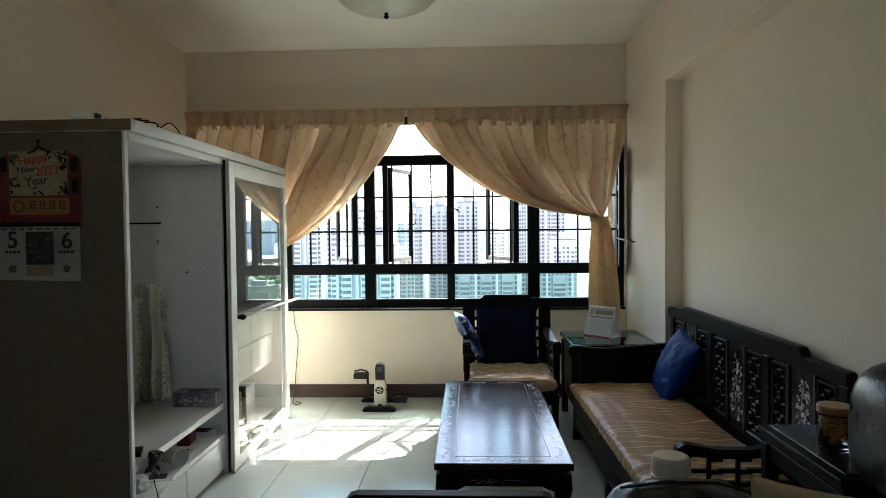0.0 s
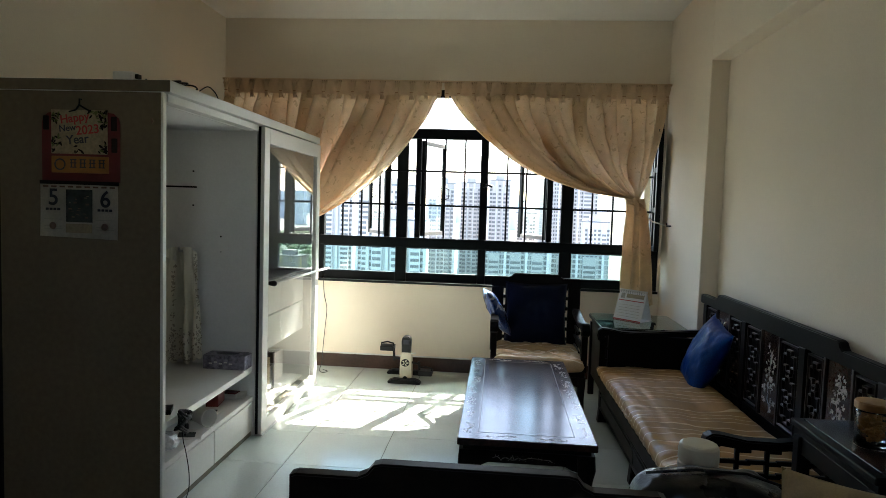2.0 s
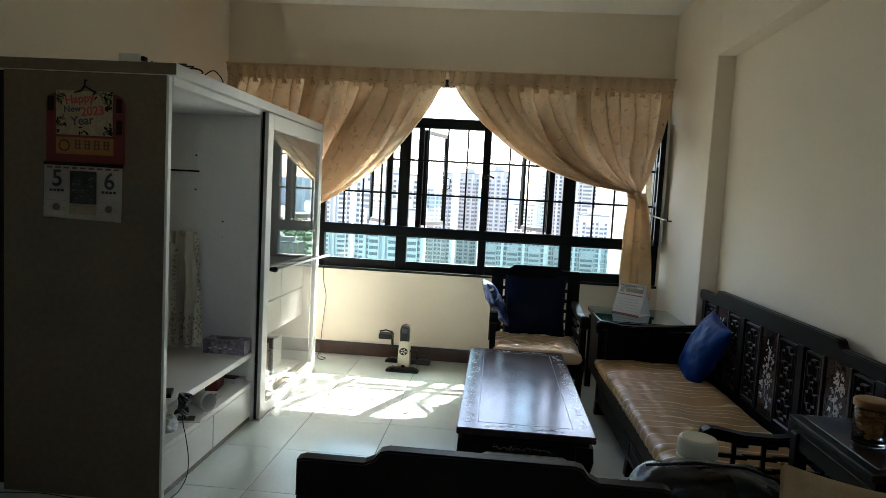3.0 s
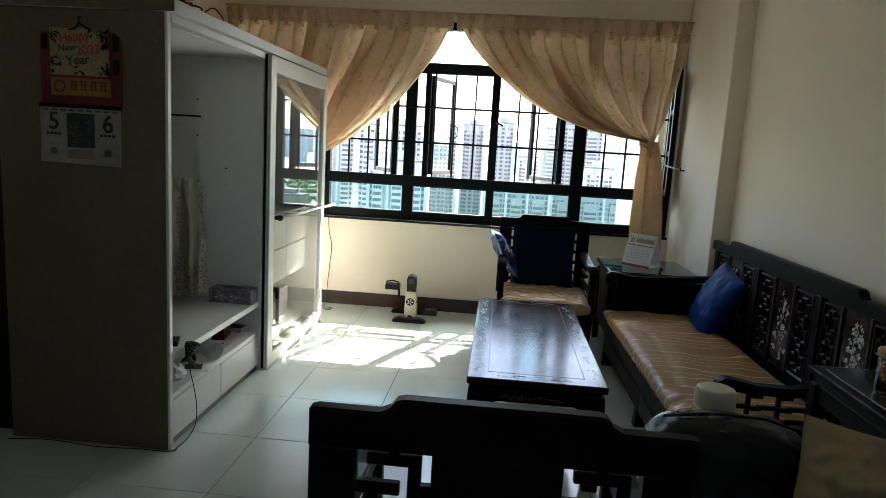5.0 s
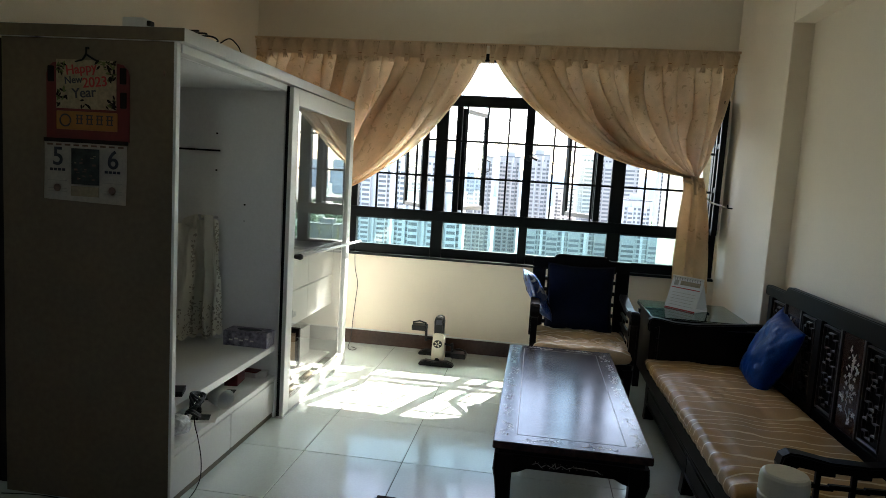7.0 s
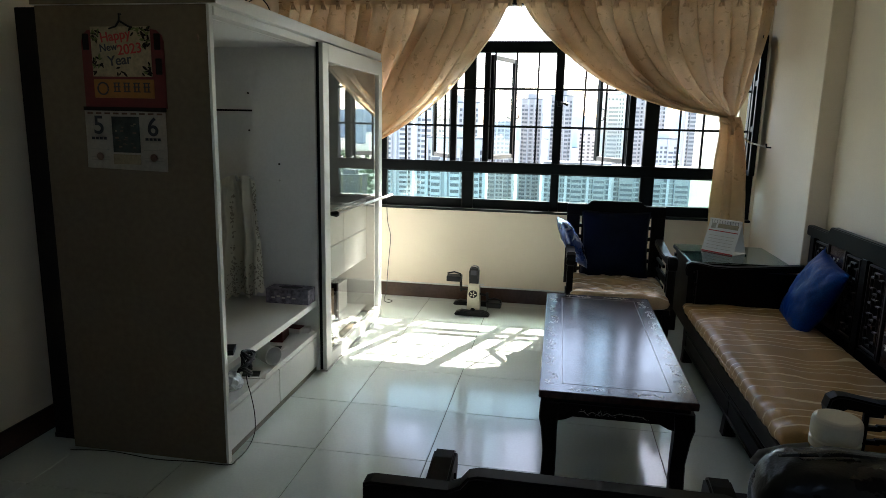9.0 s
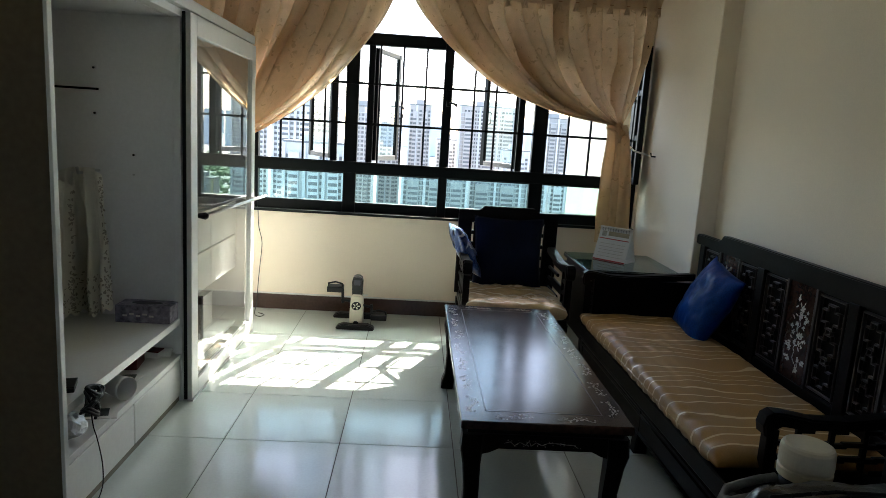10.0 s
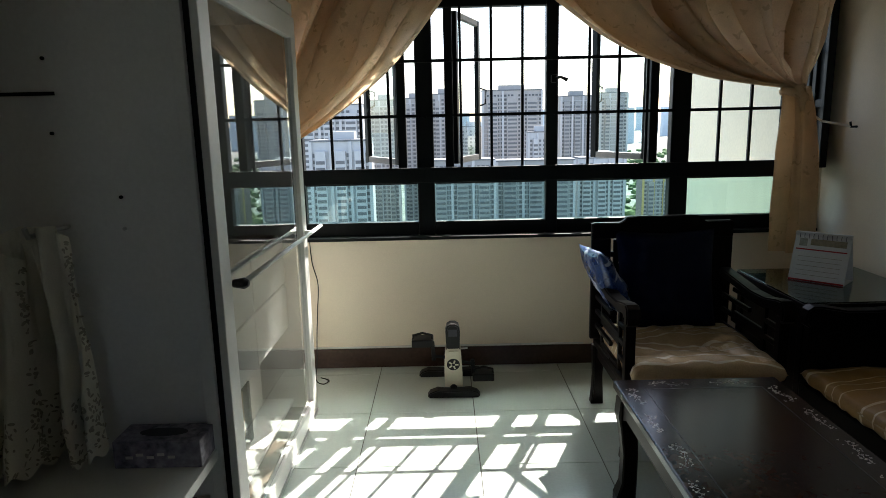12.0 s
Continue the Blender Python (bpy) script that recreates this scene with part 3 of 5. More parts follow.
def curtain(free, outer, top_z, y0, folds, seed, tail, label):
    """A pleated curtain swept to one side and tied; free and outer are its edges, from the heading to the tie."""
    cur = thing("curtain", label, "curtain", (0, y0, 0), "curtains at the window")
    nu, nv = folds * 16, 60
    bm = B()
    rows = []
    for j in range(nv + 1):
        v = j / nv
        e0, e1 = curve_at(free, v), curve_at(outer, v)
        row = []
        for i in range(nu + 1):
            u = i / nu
            # strands sag more near the free edge
            s = u ** (1 + 0.25 * v)
            x, z = e0[0] + (e1[0] - e0[0]) * s, e0[1] + (e1[1] - e0[1]) * s
            # one ridge under each pleat, wandering and merging further down
            wander = min(1.0, 2.2 * v)
            ph = u * folds * math.tau + wander * (2.0 * noise.noise(Vector((u * 5, v * 1.4, seed))) + 1.2 * noise.noise(Vector((u * 13, v * 2.6, seed + 3))))
            strong = noise.noise(Vector((u * folds * 0.55, v * 1.1, seed + 5)))
            amp = (0.036 + 0.070 * math.sin(math.pi * min(1, v * 1.05 + 0.1))) * (0.9 + 1.5 * strong * wander) * min(1.0, 0.2 + 9 * max(0.0, v - 0.07))
            ridge = (0.5 + 0.5 * math.cos(ph)) ** (2.2 - 1.2 * wander)
            wide = 0.075 * noise.noise(Vector((u * 5.2, v * 2.1, seed + 9))) * math.sin(math.pi * v) ** 0.7
            crumple = 0.016 * noise.noise(Vector((u * 22, v * 7, seed + 1))) * wander + 0.004 * noise.noise(Vector((u * 60, v * 16, seed)))
            y = -amp * (1.9 * ridge - 0.7) + wide + crumple - 0.07 * v * v
            edge = min(1.0, 8 * u, 8 * (1 - u))
            lap = (0.58 + 0.10 * wander) * (1.0 + 0.9 * strong * wander) * edge * math.sin(ph + 0.8)
            row.append(bm.verts.new((x + lap * (e1[0] - e0[0]) / folds, y, z + lap * (e1[1] - e0[1]) / folds)))
        rows.append(row)
    for q, w in zip(rows, rows[1:]):
        for i in range(nu):
            bm.faces.new((q[i], q[i + 1], w[i + 1], w[i]))
    part("drape", bm, M_CURT, cur, smooth=True)
    # stiff heading with pinch pleats
    xa, xb = free[0][0], outer[0][0]
    bm = B()
    n = folds * 20
    hd = []
    for j in range(7):
        z = top_z + 0.012 - 0.108 * j / 6
        hd.append([bm.verts.new((xa + (xb - xa) * i / n, -0.048 + 0.010 * abs(math.sin(i / n * folds * math.pi)) ** 0.5 - 0.004 * math.sin(i / n * folds * math.tau * 1.5 + j * 0.4), z + 0.003 * noise.noise(Vector((i * 0.09, j, seed))))) for i in range(n + 1)])
    for q, w in zip(hd, hd[1:]):
        for i in range(n):
            bm.faces.new((q[i], q[i + 1], w[i + 1], w[i]))
    part("heading", bm, M_BAND, cur, smooth=True)
    for k in range(folds + 1):
        x = xa + (xb - xa) * min(max(k / folds, 0.012), 0.988) + 0.006 * noise.noise(Vector((k * 1.7, seed, 0)))
        bm = B()
        for o in (-0.014, 0, 0.014):
            rod(bm, [(x + o * 1.3, -0.046, top_z + 0.012), (x + o * 1.1, -0.072, top_z - 0.02), (x + o * 0.35, -0.070, top_z - 0.078), (x + o * 0.6, -0.066, top_z - 0.10), (x + o * 1.3, -0.050, top_z - 0.135)], [0.006, 0.009, 0.006, 0.008, 0.003], 6)
        part("pleat", bm, M_BAND, cur, smooth=True)
        part("stitch", box(B(), x - 0.012, x + 0.012, -0.080, -0.074, top_z - 0.084, top_z - 0.079), M_LID, cur)
    # gathered tail below the tie
    tx, tz = free[-1]
    bm = B()
    rings = []
    for j in range(26):
        v = j / 25
        cxx, czz, hw = curve_at(tail, v)
        ring = []
        for k in range(64):
            a = k / 64 * math.tau
            r = 1 + 0.50 * math.sin(a * 5 + 1.1 * v + seed) + 0.20 * math.sin(a * 7 + seed - v) + 0.10 * noise.noise(Vector((math.cos(a) * 3, math.sin(a) * 3, v * 5)))
            ring.append(bm.verts.new((cxx + hw * r * math.cos(a), -0.085 + min(hw, 0.055) * 0.8 * r * math.sin(a), czz)))
        rings.append(ring)
    for q, w in zip(rings, rings[1:]):
        for k in range(64):
            bm.faces.new((q[k], q[(k + 1) % 64], w[(k + 1) % 64], w[k]))
    part("tail", bm, M_CURT, cur, smooth=True)
    bm = B()
    pts = [(tx + 0.035 + 0.052 * math.cos(a), -0.085 + 0.05 * math.sin(a), tz - 0.035 - 0.018 * math.cos(a)) for a in [k / 20 * math.tau for k in range(21)]]
    rod(bm, pts, 0.02, 8, False)
    rod(bm, [(tx + 0.03, -0.14, tz + 0.01), (tx + 0.045, -0.15, tz - 0.05), (tx + 0.05, -0.14, tz - 0.12)], [0.024, 0.02, 0.012], 8)
    part("tie_band", bm, M_CURT, cur, smooth=True)
    return cur


curtain([(0.60, 2.385), (0.50, 2.12), (0.30, 1.85), (0.02, 1.555), (-0.40, 1.275), (-0.95, 1.08)], [(-1.21, 2.385), (-1.20, 2.1), (-1.18, 1.8), (-1.15, 1.5), (-1.1, 1.25), (-1.05, 1.08)],
        2.385, 1.545, 15, 1.0, [(-1.0, 1.09, 0.055), (-1.0, 0.9, 0.08), (-1.0, 0.55, 0.1)], "cream pleated curtain swept aside and tied back")
curtain([(0.625, 2.385), (0.74, 2.18), (0.97, 1.945), (1.30, 1.715), (1.72, 1.565), (2.125, 1.50)], [(2.395, 2.385), (2.37, 2.15), (2.33, 1.95), (2.28, 1.78), (2.245, 1.62), (2.195, 1.50)],
        2.385, 1.545, 15, 4.0, [(2.162, 1.505, 0.045), (2.18, 1.42, 0.050), (2.20, 1.2, 0.070), (2.212, 0.95, 0.086), (2.22, 0.66, 0.095)], "cream pleated curtain tied back with its tail hanging down")
rail = thing("curtain_rail", "thin brown curtain rail along the window head", "curtain rail", (0.59, 1.53, 2.402))
part("track", box(B(), -1.83, 1.83, -0.012, 0.012, -0.004, 0.012, 0.003), M_BAND, rail)
hook = thing("tieback_hook", "white cord tied to a small wall hook", "curtain hook", (2.42, 1.34, 1.30))
part("hook", rod(B(), [(0, 0, 0), (-0.03, 0, 0), (-0.035, 0, 0.025)], 0.006), M_BLACKM, hook)
part("cord", rod(B(), [(-0.03, 0, 0.002), (-0.12, 0.1, 0.03), (-0.20, 0.2, 0.12)], 0.006), M_WHITEP, hook)

# ---- display wardrobe ----
WF, WBK, WY0, WY1, WH = -0.315, -1.03, -1.20, 1.045, 1.885
ward = thing("wardrobe", "tall white and grey wardrobe with a sliding glass door", "wardrobe", (0, 0, 0))
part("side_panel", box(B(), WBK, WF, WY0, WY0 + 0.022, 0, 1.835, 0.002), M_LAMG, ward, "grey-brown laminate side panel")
part("side_edge", box(B(), WF, WF + 0.012, WY0, WY0 + 0.026, 0, 1.835, 0.002), M_LAM, ward)
part("side_panel", box(B(), WBK, WF, WY1 - 0.022, WY1, 0, 1.835, 0.002), M_LAM, ward)
part("back_panel", box(B(), WBK, WBK + 0.01, WY0 + 0.022, WY1 - 0.022, 0.03, 1.835), M_LAMIN, ward)
part("top_board", box(B(), WBK - 0.01, WF + 0.045, WY0 - 0.008, WY1 + 0.01, 1.835, WH, 0.003), M_LAM, ward)
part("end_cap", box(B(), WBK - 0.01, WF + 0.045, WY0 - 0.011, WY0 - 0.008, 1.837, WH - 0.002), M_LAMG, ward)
part("top_lining", box(B(), WBK + 0.01, WF - 0.045, WY0 + 0.022, WY1 - 0.022, 1.80, 1.833), M_LAMIN, ward)
part("head_rail", box(B(), WF - 0.04, WF + 0.018, WY0 + 0.026, WY1, 1.800, 1.833, 0.002), M_LAM, ward)
part("partition", box(B(), WBK + 0.01, WF - 0.03, -0.105, -0.085, 0.03, 1.80), M_LAMIN, ward)
part("post", box(B(), WF - 0.03, WF + 0.005, -0.125, -0.085, 0.0, 1.800, 0.002), M_LAMIN, ward)
part("shelf", box(B(), WBK + 0.01, WF - 0.005, WY0 + 0.022, -0.105, 0.385, 0.418, 0.002), M_LAM, ward)
part("deck", box(B(), WBK + 0.01, WF - 0.002, WY0 + 0.022, -0.105, 0.212, 0.239, 0.002), M_LAM, ward)
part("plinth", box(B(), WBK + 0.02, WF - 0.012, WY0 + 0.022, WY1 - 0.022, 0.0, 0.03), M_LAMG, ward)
for ya, yb in ((WY0 + 0.026, -0.652), (-0.647, -0.128)):
    part("drawer", box(B(), WF - 0.03, WF - 0.002, ya + 0.002, yb - 0.002, 0.034, 0.207, 0.003), M_LAM, ward)
part("strip", box(B(), -0.92, -0.68, -0.110, -0.105, 1.462, 1.472), M_BLACKM, ward)
for x, z in ((-0.70, 1.56), (-0.70, 1.36), (-0.53, 1.18), (-0.53, 1.09)):
    bm = B()
    rod(bm, [(x, -0.105, z), (x, -0.111, z)], 0.005, 10)
    part("screw_cap", bm, M_BLACKM if z > 1.1 else M_ALU, ward)
bm = B()
rod(bm, [(-0.352, WY0 - 0.0015, 1.705), (-0.350, WY0 - 0.0015, 1.716), (-0.353, WY0 - 0.0015, 1.728)], [0.002, 0.005, 0.003], 6)
part("stain", bm, M_BROWNINK, ward)
# inside the glazed half
part("drawer_box", box(B(), WBK + 0.01, WF - 0.08, -0.085, WY1 - 0.022, 0.43, 0.875), M_LAM, ward)
for ya, yb in ((-0.08, 0.508), (0.514, WY1 - 0.03)):
    for za, zb in ((0.436, 0.648), (0.656, 0.868)):
        part("drawer", box(B(), WF - 0.08, WF - 0.058, ya, yb, za, zb, 0.003), M_LAM, ward)
part("glass_shelf", box(B(), WBK + 0.01, WF - 0.06, -0.085, WY1 - 0.022, 0.06, 0.075), M_LAM, ward)
# dark sheet over the pale back panel: the interior's shade as a colour
part("shade_back", box(B(), WBK + 0.012, WBK + 0.02, -0.08, WY1 - 0.03, 0.88, 1.79), M_DARKIN, ward)
# sliding door
door = part("sliding_door", box(B(), -0.296, -0.262, -0.128, -0.040, 0.012, 1.826, 0.003), M_LAM, ward, "white framed sliding glass door")
for bx in ((-0.296, -0.262, 0.97, 1.05, 0.012, 1.826), (-0.296, -0.262, -0.040, 0.97, 1.735, 1.826), (-0.296, -0.262, -0.040, 0.97, 0.012, 0.085)):
    part("door_frame", box(B(), *bx, 0.003), M_LAM, door)
pane = part("door_glass", box(B(), -0.282, -0.277, -0.040, 0.97, 0.085, 1.735), M_GLASS, door)
pane.visible_shadow = False
part("edge_strip", box(B(), -0.299, -0.284, -0.1345, -0.1285, 0.012, 1.826), M_BLACKM, door)
handle = part("rail", rod(B(), [(-0.235, -0.01, 0.905), (-0.232, 0.6, 0.895), (-0.228, 1.22, 0.885)], 0.009, 10), M_WHITEP, door, "white tubular rail across the glass", smooth=True)
part("knob", rod(B(), [(-0.262, -0.03, 0.905), (-0.228, -0.03, 0.905), (-0.215, -0.03, 0.905)], [0.012, 0.018, 0.01], 12), M_BLACKP, door)
part("bracket", box(B(), -0.262, -0.236, 1.0, 1.02, 0.88, 0.895, 0.002), M_WHITEP, door)
part("floor_track", box(B(), -0.30, -0.258, -0.13, 1.05, 0.0, 0.010), M_ALU, ward)

# things in the glazed half
for x0, x1, y0, y1, h, m, lab, nm in ((-0.60, -0.45, 0.58, 0.62, 0.26, M_BLACKP, "dark framed picture standing behind glass", "picture_frame"), (-0.75, -0.45, 0.10, 0.34, 0.12, M_WHITEP, "white plastic box behind the glass", "storage_box"),
                                      (-0.72, -0.50, 0.70, 0.95, 0.20, M_PAPER, "white carton on the low glazed shelf", "carton"), (-0.62, -0.48, 0.38, 0.50, 0.15, M_LID, "brown box behind the glass", "small_box")):
    b = thing(nm, lab, "box" if nm != "picture_frame" else "picture", ((x0 + x1) / 2, (y0 + y1) / 2, 0.075))
    part("body", box(B(), -(x1 - x0) / 2, (x1 - x0) / 2, -(y1 - y0) / 2, (y1 - y0) / 2, 0, h, 0.004), m, b)
    if nm == "picture_frame":
        part("print", box(B(), -0.055, 0.055, -0.0225, -0.0202, 0.03, h - 0.03), M_PRINT, b)
    else:
        part("lid", box(B(), -(x1 - x0) / 2 - 0.003, (x1 - x0) / 2 + 0.003, -(y1 - y0) / 2 - 0.003, (y1 - y0) / 2 + 0.003, h, h + 0.012, 0.003), m, b)


# added near-black board: its colour gives the deep shade of the gap
db = thing("gap_shade_board", "near-black board added as the shade in the gap behind the wardrobe", "board", (-1.115, -0.1, 0))
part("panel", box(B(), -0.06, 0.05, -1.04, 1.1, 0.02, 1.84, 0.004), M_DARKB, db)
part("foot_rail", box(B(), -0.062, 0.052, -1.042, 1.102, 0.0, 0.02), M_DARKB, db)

# ---- carved rosewood furniture ----
fret_mesh = {}


def fret(segs, w, depth, parent, material, place):
    """Fretwork: every bar is a piece of its own; alike bars share a mesh. place maps the lattice plane to the thing."""
    for xa, za, xb, zb in segs:
        lx, lz = round(abs(xb - xa) + w, 3), round(abs(zb - za) + w, 3)
        key = (lx, lz, round(depth, 3), material.name)
        if key not in fret_mesh:
            fret_mesh[key] = mesh_of("fret_bar", box(B(), -lx / 2, lx / 2, -depth / 2, depth / 2, -lz / 2, lz / 2, 0.0025, 1), material)
        ob = new("fret_bar", fret_mesh[key])
        ob.parent = parent
        ob.matrix_basis = place @ Matrix.Translation(((xa + xb) / 2, 0, (za + zb) / 2))


def lattice(x0, x1, z0, z1):
    """Lines of a fretwork of interlocking squares between two posts."""
    xm, h = (x0 + x1) / 2, z1 - z0
    a, b = x0 + (x1 - x0) * 0.22, x1 - (x1 - x0) * 0.22
    segs = []
    rows = max(2, round(h / 0.16))
    for r in range(rows):
        za, zb = z0 + h * (r + 0.12) / rows, z0 + h * (r + 0.88) / rows
        zc = (za + zb) / 2
        segs += [(a, za, b, za), (a, zb, b, zb), (a, za, a, zb), (b, za, b, zc), (x0, zc, a, zc), (b, zc, x1, zc), (xm, zc, b, zc), (xm, zb, xm, z0 + h * (r + 1) / rows), (xm, z0 + h * r / rows, xm, za)]
        if r < rows - 1:
            segs.append((x0, z0 + h * (r + 1) / rows, x1, z0 + h * (r + 1) / rows))
    return segs


def key_lines(x0, x1, z0, z1):
    """Fine raised lines: a border, and inside it a chain of linked stepped frames."""
    segs = [(x0, z0, x1, z0), (x0, z1, x1, z1), (x0, z0, x0, z1), (x1, z0, x1, z1)]
    w, xm = x1 - x0, (x0 + x1) / 2
    a, b, c, d = x0 + 0.17 * w, x0 + 0.36 * w, x1 - 0.36 * w, x1 - 0.17 * w
    cell = (z1 - z0 - 0.03) / 3
    for k in range(3):
        za = z0 + 0.015 + k * cell + 0.012
        zd = za + cell - 0.024
        zb, zc = za + 0.24 * (zd - za), zd - 0.24 * (zd - za)
        segs += [(b, za, c, za), (b, zd, c, zd), (a, zb, a, zc), (d, zb, d, zc), (a, zb, b, zb), (c, zb, d, zb), (a, zc, b, zc), (c, zc, d, zc), (b, za, b, zb), (c, za, c, zb), (b, zc, b, zd), (c, zc, c, zd)]
        e = 0.09 * w
        if k < 2:
            segs += [(xm - e, zd, xm - e, zd + 0.024), (xm + e, zd, xm + e, zd + 0.024)]
    return segs


QUARTER = Matrix.Rotation(radians(90), 4, "Z")


def blossom(bm, put, cx, cy, w, h, rng, thick=0.0012, flowers=14):
    """A branch with blossoms and leaves as thin inlaid chips. put maps plane coordinates and a height to space."""
    def chip(x, y, a, la, lb, n=6):
        ring = [(x + la * math.cos(t) * math.cos(a) - lb * math.sin(t) * math.sin(a), y + la * math.cos(t) * math.sin(a) + lb * math.sin(t) * math.cos(a)) for t in [k * math.tau / n for k in range(n)]]
        top = [bm.verts.new(put(px, py, thick)) for px, py in ring]
        low = [bm.verts.new(put(px, py, -0.0005)) for px, py in ring]
        bm.faces.new(top)
        for k in range(n):
            bm.faces.new((low[k], low[(k + 1) % n], top[(k + 1) % n], top[k]))
    x, y = cx + rng.uniform(-0.2, 0.2) * w, cy - h * 0.46
    a = math.pi / 2
    for k in range(int(10 + flowers * 0.6)):
        a = math.pi / 2 + rng.uniform(-0.9, 0.9) + (cx - x) / w * -1.2
        ln = h / (10 + flowers * 0.6) * 1.05
        nx, ny = x + ln * math.cos(a), y + ln * math.sin(a)
        nx = min(max(nx, cx - w * 0.4), cx + w * 0.4)
        chip((x + nx) / 2, (y + ny) / 2, math.atan2(ny - y, nx - x), ln * 0.55, min(w, h) * 0.008 + 0.0008, 4)
        x, y = nx, ny
        for _ in range(2 if rng.random() < 0.6 else 1):
            fx, fy = x + rng.uniform(-0.33, 0.33) * w, y + rng.uniform(-0.05, 0.05) * h
            fx = min(max(fx, cx - w * 0.45), cx + w * 0.45)
            r = min(w, h) * rng.uniform(0.028, 0.055)
            for p in range(5):
                t = p * math.tau / 5 + rng.random()
                chip(fx + r * math.cos(t), fy + r * math.sin(t), t, r * 0.75, r * 0.5)
        if rng.random() < 0.7:
            fx, fy = x + rng.uniform(-0.3, 0.3) * w, y + rng.uniform(-0.06, 0.06) * h
            chip(fx, fy, rng.uniform(0, 6.28), min(w, h) * 0.06, min(w, h) * 0.02)
    return bm


def crest(x0, x1, z0, z1, step, rise):
    """The outline of a stepped top rail with soft shoulders."""
    return [(x0, z0), (x1, z0), (x1, z1 - 0.004), (x1 - 0.012, z1), (x1 - step, z1), (x1 - step - 0.018, z1 + rise * 0.3), (x1 - step - 0.03, z1 + rise * 0.85), (x1 - step - 0.045, z1 + rise),
            (x0 + step + 0.045, z1 + rise), (x0 + step + 0.03, z1 + rise * 0.85), (x0 + step + 0.018, z1 + rise * 0.3), (x0 + step, z1), (x0 + 0.012, z1), (x0, z1 - 0.004)]


def arm_outline(front, back, top):
    """A scrolled armrest seen from the side, front to back."""
    return [(front, top - 0.075), (front - 0.006, top - 0.045), (front + 0.002, top - 0.012), (front + 0.025, top + 0.002), (front + 0.06, top), (front + 0.16, top - 0.018), (front + 0.28, top - 0.02), (back, top + 0.012),
            (back, top - 0.028), (front + 0.28, top - 0.056), (front + 0.13, top - 0.054), (front + 0.06, top - 0.045), (front + 0.035, top - 0.06), (front + 0.03, top - 0.08), (front + 0.015, top - 0.086)]


def armchair(width, depth, label, m, arm):
    """Seat faces -y; origin on the floor under the middle of the front edge."""
    c = thing("armchair", label, "armchair", group="rosewood armchairs")
    w, d, sh = width / 2, depth, 0.325
    part("seat", box(B(), -w + 0.02, w - 0.02, 0.0, d - 0.02, sh - 0.035, sh, 0.006), M_WOOD, c)
    part("apron", prism(B(), [(-w + 0.05, sh - 0.035), (-w + 0.05, sh - 0.10), (-w + 0.14, sh - 0.085), (0, sh - 0.075), (w - 0.14, sh - 0.085), (w - 0.05, sh - 0.10), (w - 0.05, sh - 0.035)], "y", 0.008, 0.03), M_WOOD, c)
    for s in (-1, 1):
        part("side_apron", box(B(), s * (w - 0.045) - 0.012, s * (w - 0.045) + 0.012, 0.04, d - 0.04, sh - 0.09, sh - 0.035, 0.003), M_WOOD, c)
        for y in (0.03, d - 0.04):
            part("leg", prism(B(), [(-0.028, sh - 0.03), (-0.022, 0.14), (-0.026, 0.06), (-0.032, 0.0), (0.026, 0.0), (0.024, 0.06), (0.02, 0.14), (0.028, sh - 0.03)], "y", -0.026, 0.026, 0.004), M_WOOD, c, loc=(s * (w - 0.04), y, 0))
    # back
    yb, zt = d - 0.03, 0.889
    part("top_rail", prism(B(), crest(-w, w, zt - 0.075, zt, 0.13, 0.028), "y", yb - 0.016, yb + 0.018, 0.004), M_WOOD, c)
    for s in (-1, 1):
        part("post", box(B(), s * (w - 0.045) - 0.045, s * (w - 0.045) + 0.045, yb - 0.014, yb + 0.014, sh, zt - 0.075, 0.004), M_WOOD, c)
        xs_ = (0.12, w - 0.09) if s > 0 else (-w + 0.09, -0.12)
        fret(lattice(xs_[0], xs_[1], sh + 0.03, zt - 0.075), 0.025, 0.018, c, M_WOOD, Matrix.Translation((0, yb, 0)))
    part("bottom_rail", box(B(), -w + 0.07, w - 0.07, yb - 0.012, yb + 0.012, sh, sh + 0.03), M_WOOD, c)
    part("splat", box(B(), -0.12, 0.12, yb - 0.010, yb + 0.010, sh + 0.03, zt - 0.075, 0.003), M_WOOD, c)
    bm = B()
    blossom(bm, lambda x, z, t: (x, yb + 0.010 + t, z), 0, 0.6, 0.13, 0.34, random.Random(5), flowers=8)
    tagged(part("inlay", bm, M_INLD, c, "faint brown blossom inlay"), kind="stuff")
    # arms
    for s in (-1, 1):
        xo = s * (w - 0.03)
        part("armrest", prism(B(), arm_outline(-0.02, yb - 0.016, arm), "x", xo - 0.028, xo + 0.028, 0.006), M_WOOD, c)
        part("arm_post", box(B(), xo - 0.02, xo + 0.02, 0.005, 0.045, sh, arm - 0.065, 0.003), M_WOOD, c)
        fret(lattice(0.045, yb - 0.02, sh, arm - 0.05), 0.021, 0.016, c, M_WOOD, Matrix.Translation((xo, 0, 0)) @ QUARTER)
    c.matrix_basis = m
    return c


far_chair = armchair(0.66, 0.62, "dark carved rosewood armchair with fretwork by the window", pose(1.395, 0.50, 0), 0.655)
near_chair = armchair(0.70, 0.62, "dark carved rosewood armchair facing the window", pose(1.073, -2.05, 0, 0, 0, 180), 0.63)
tagged(near_chair, "dark rosewood armchair, carved back turned to the coffee table's far end")

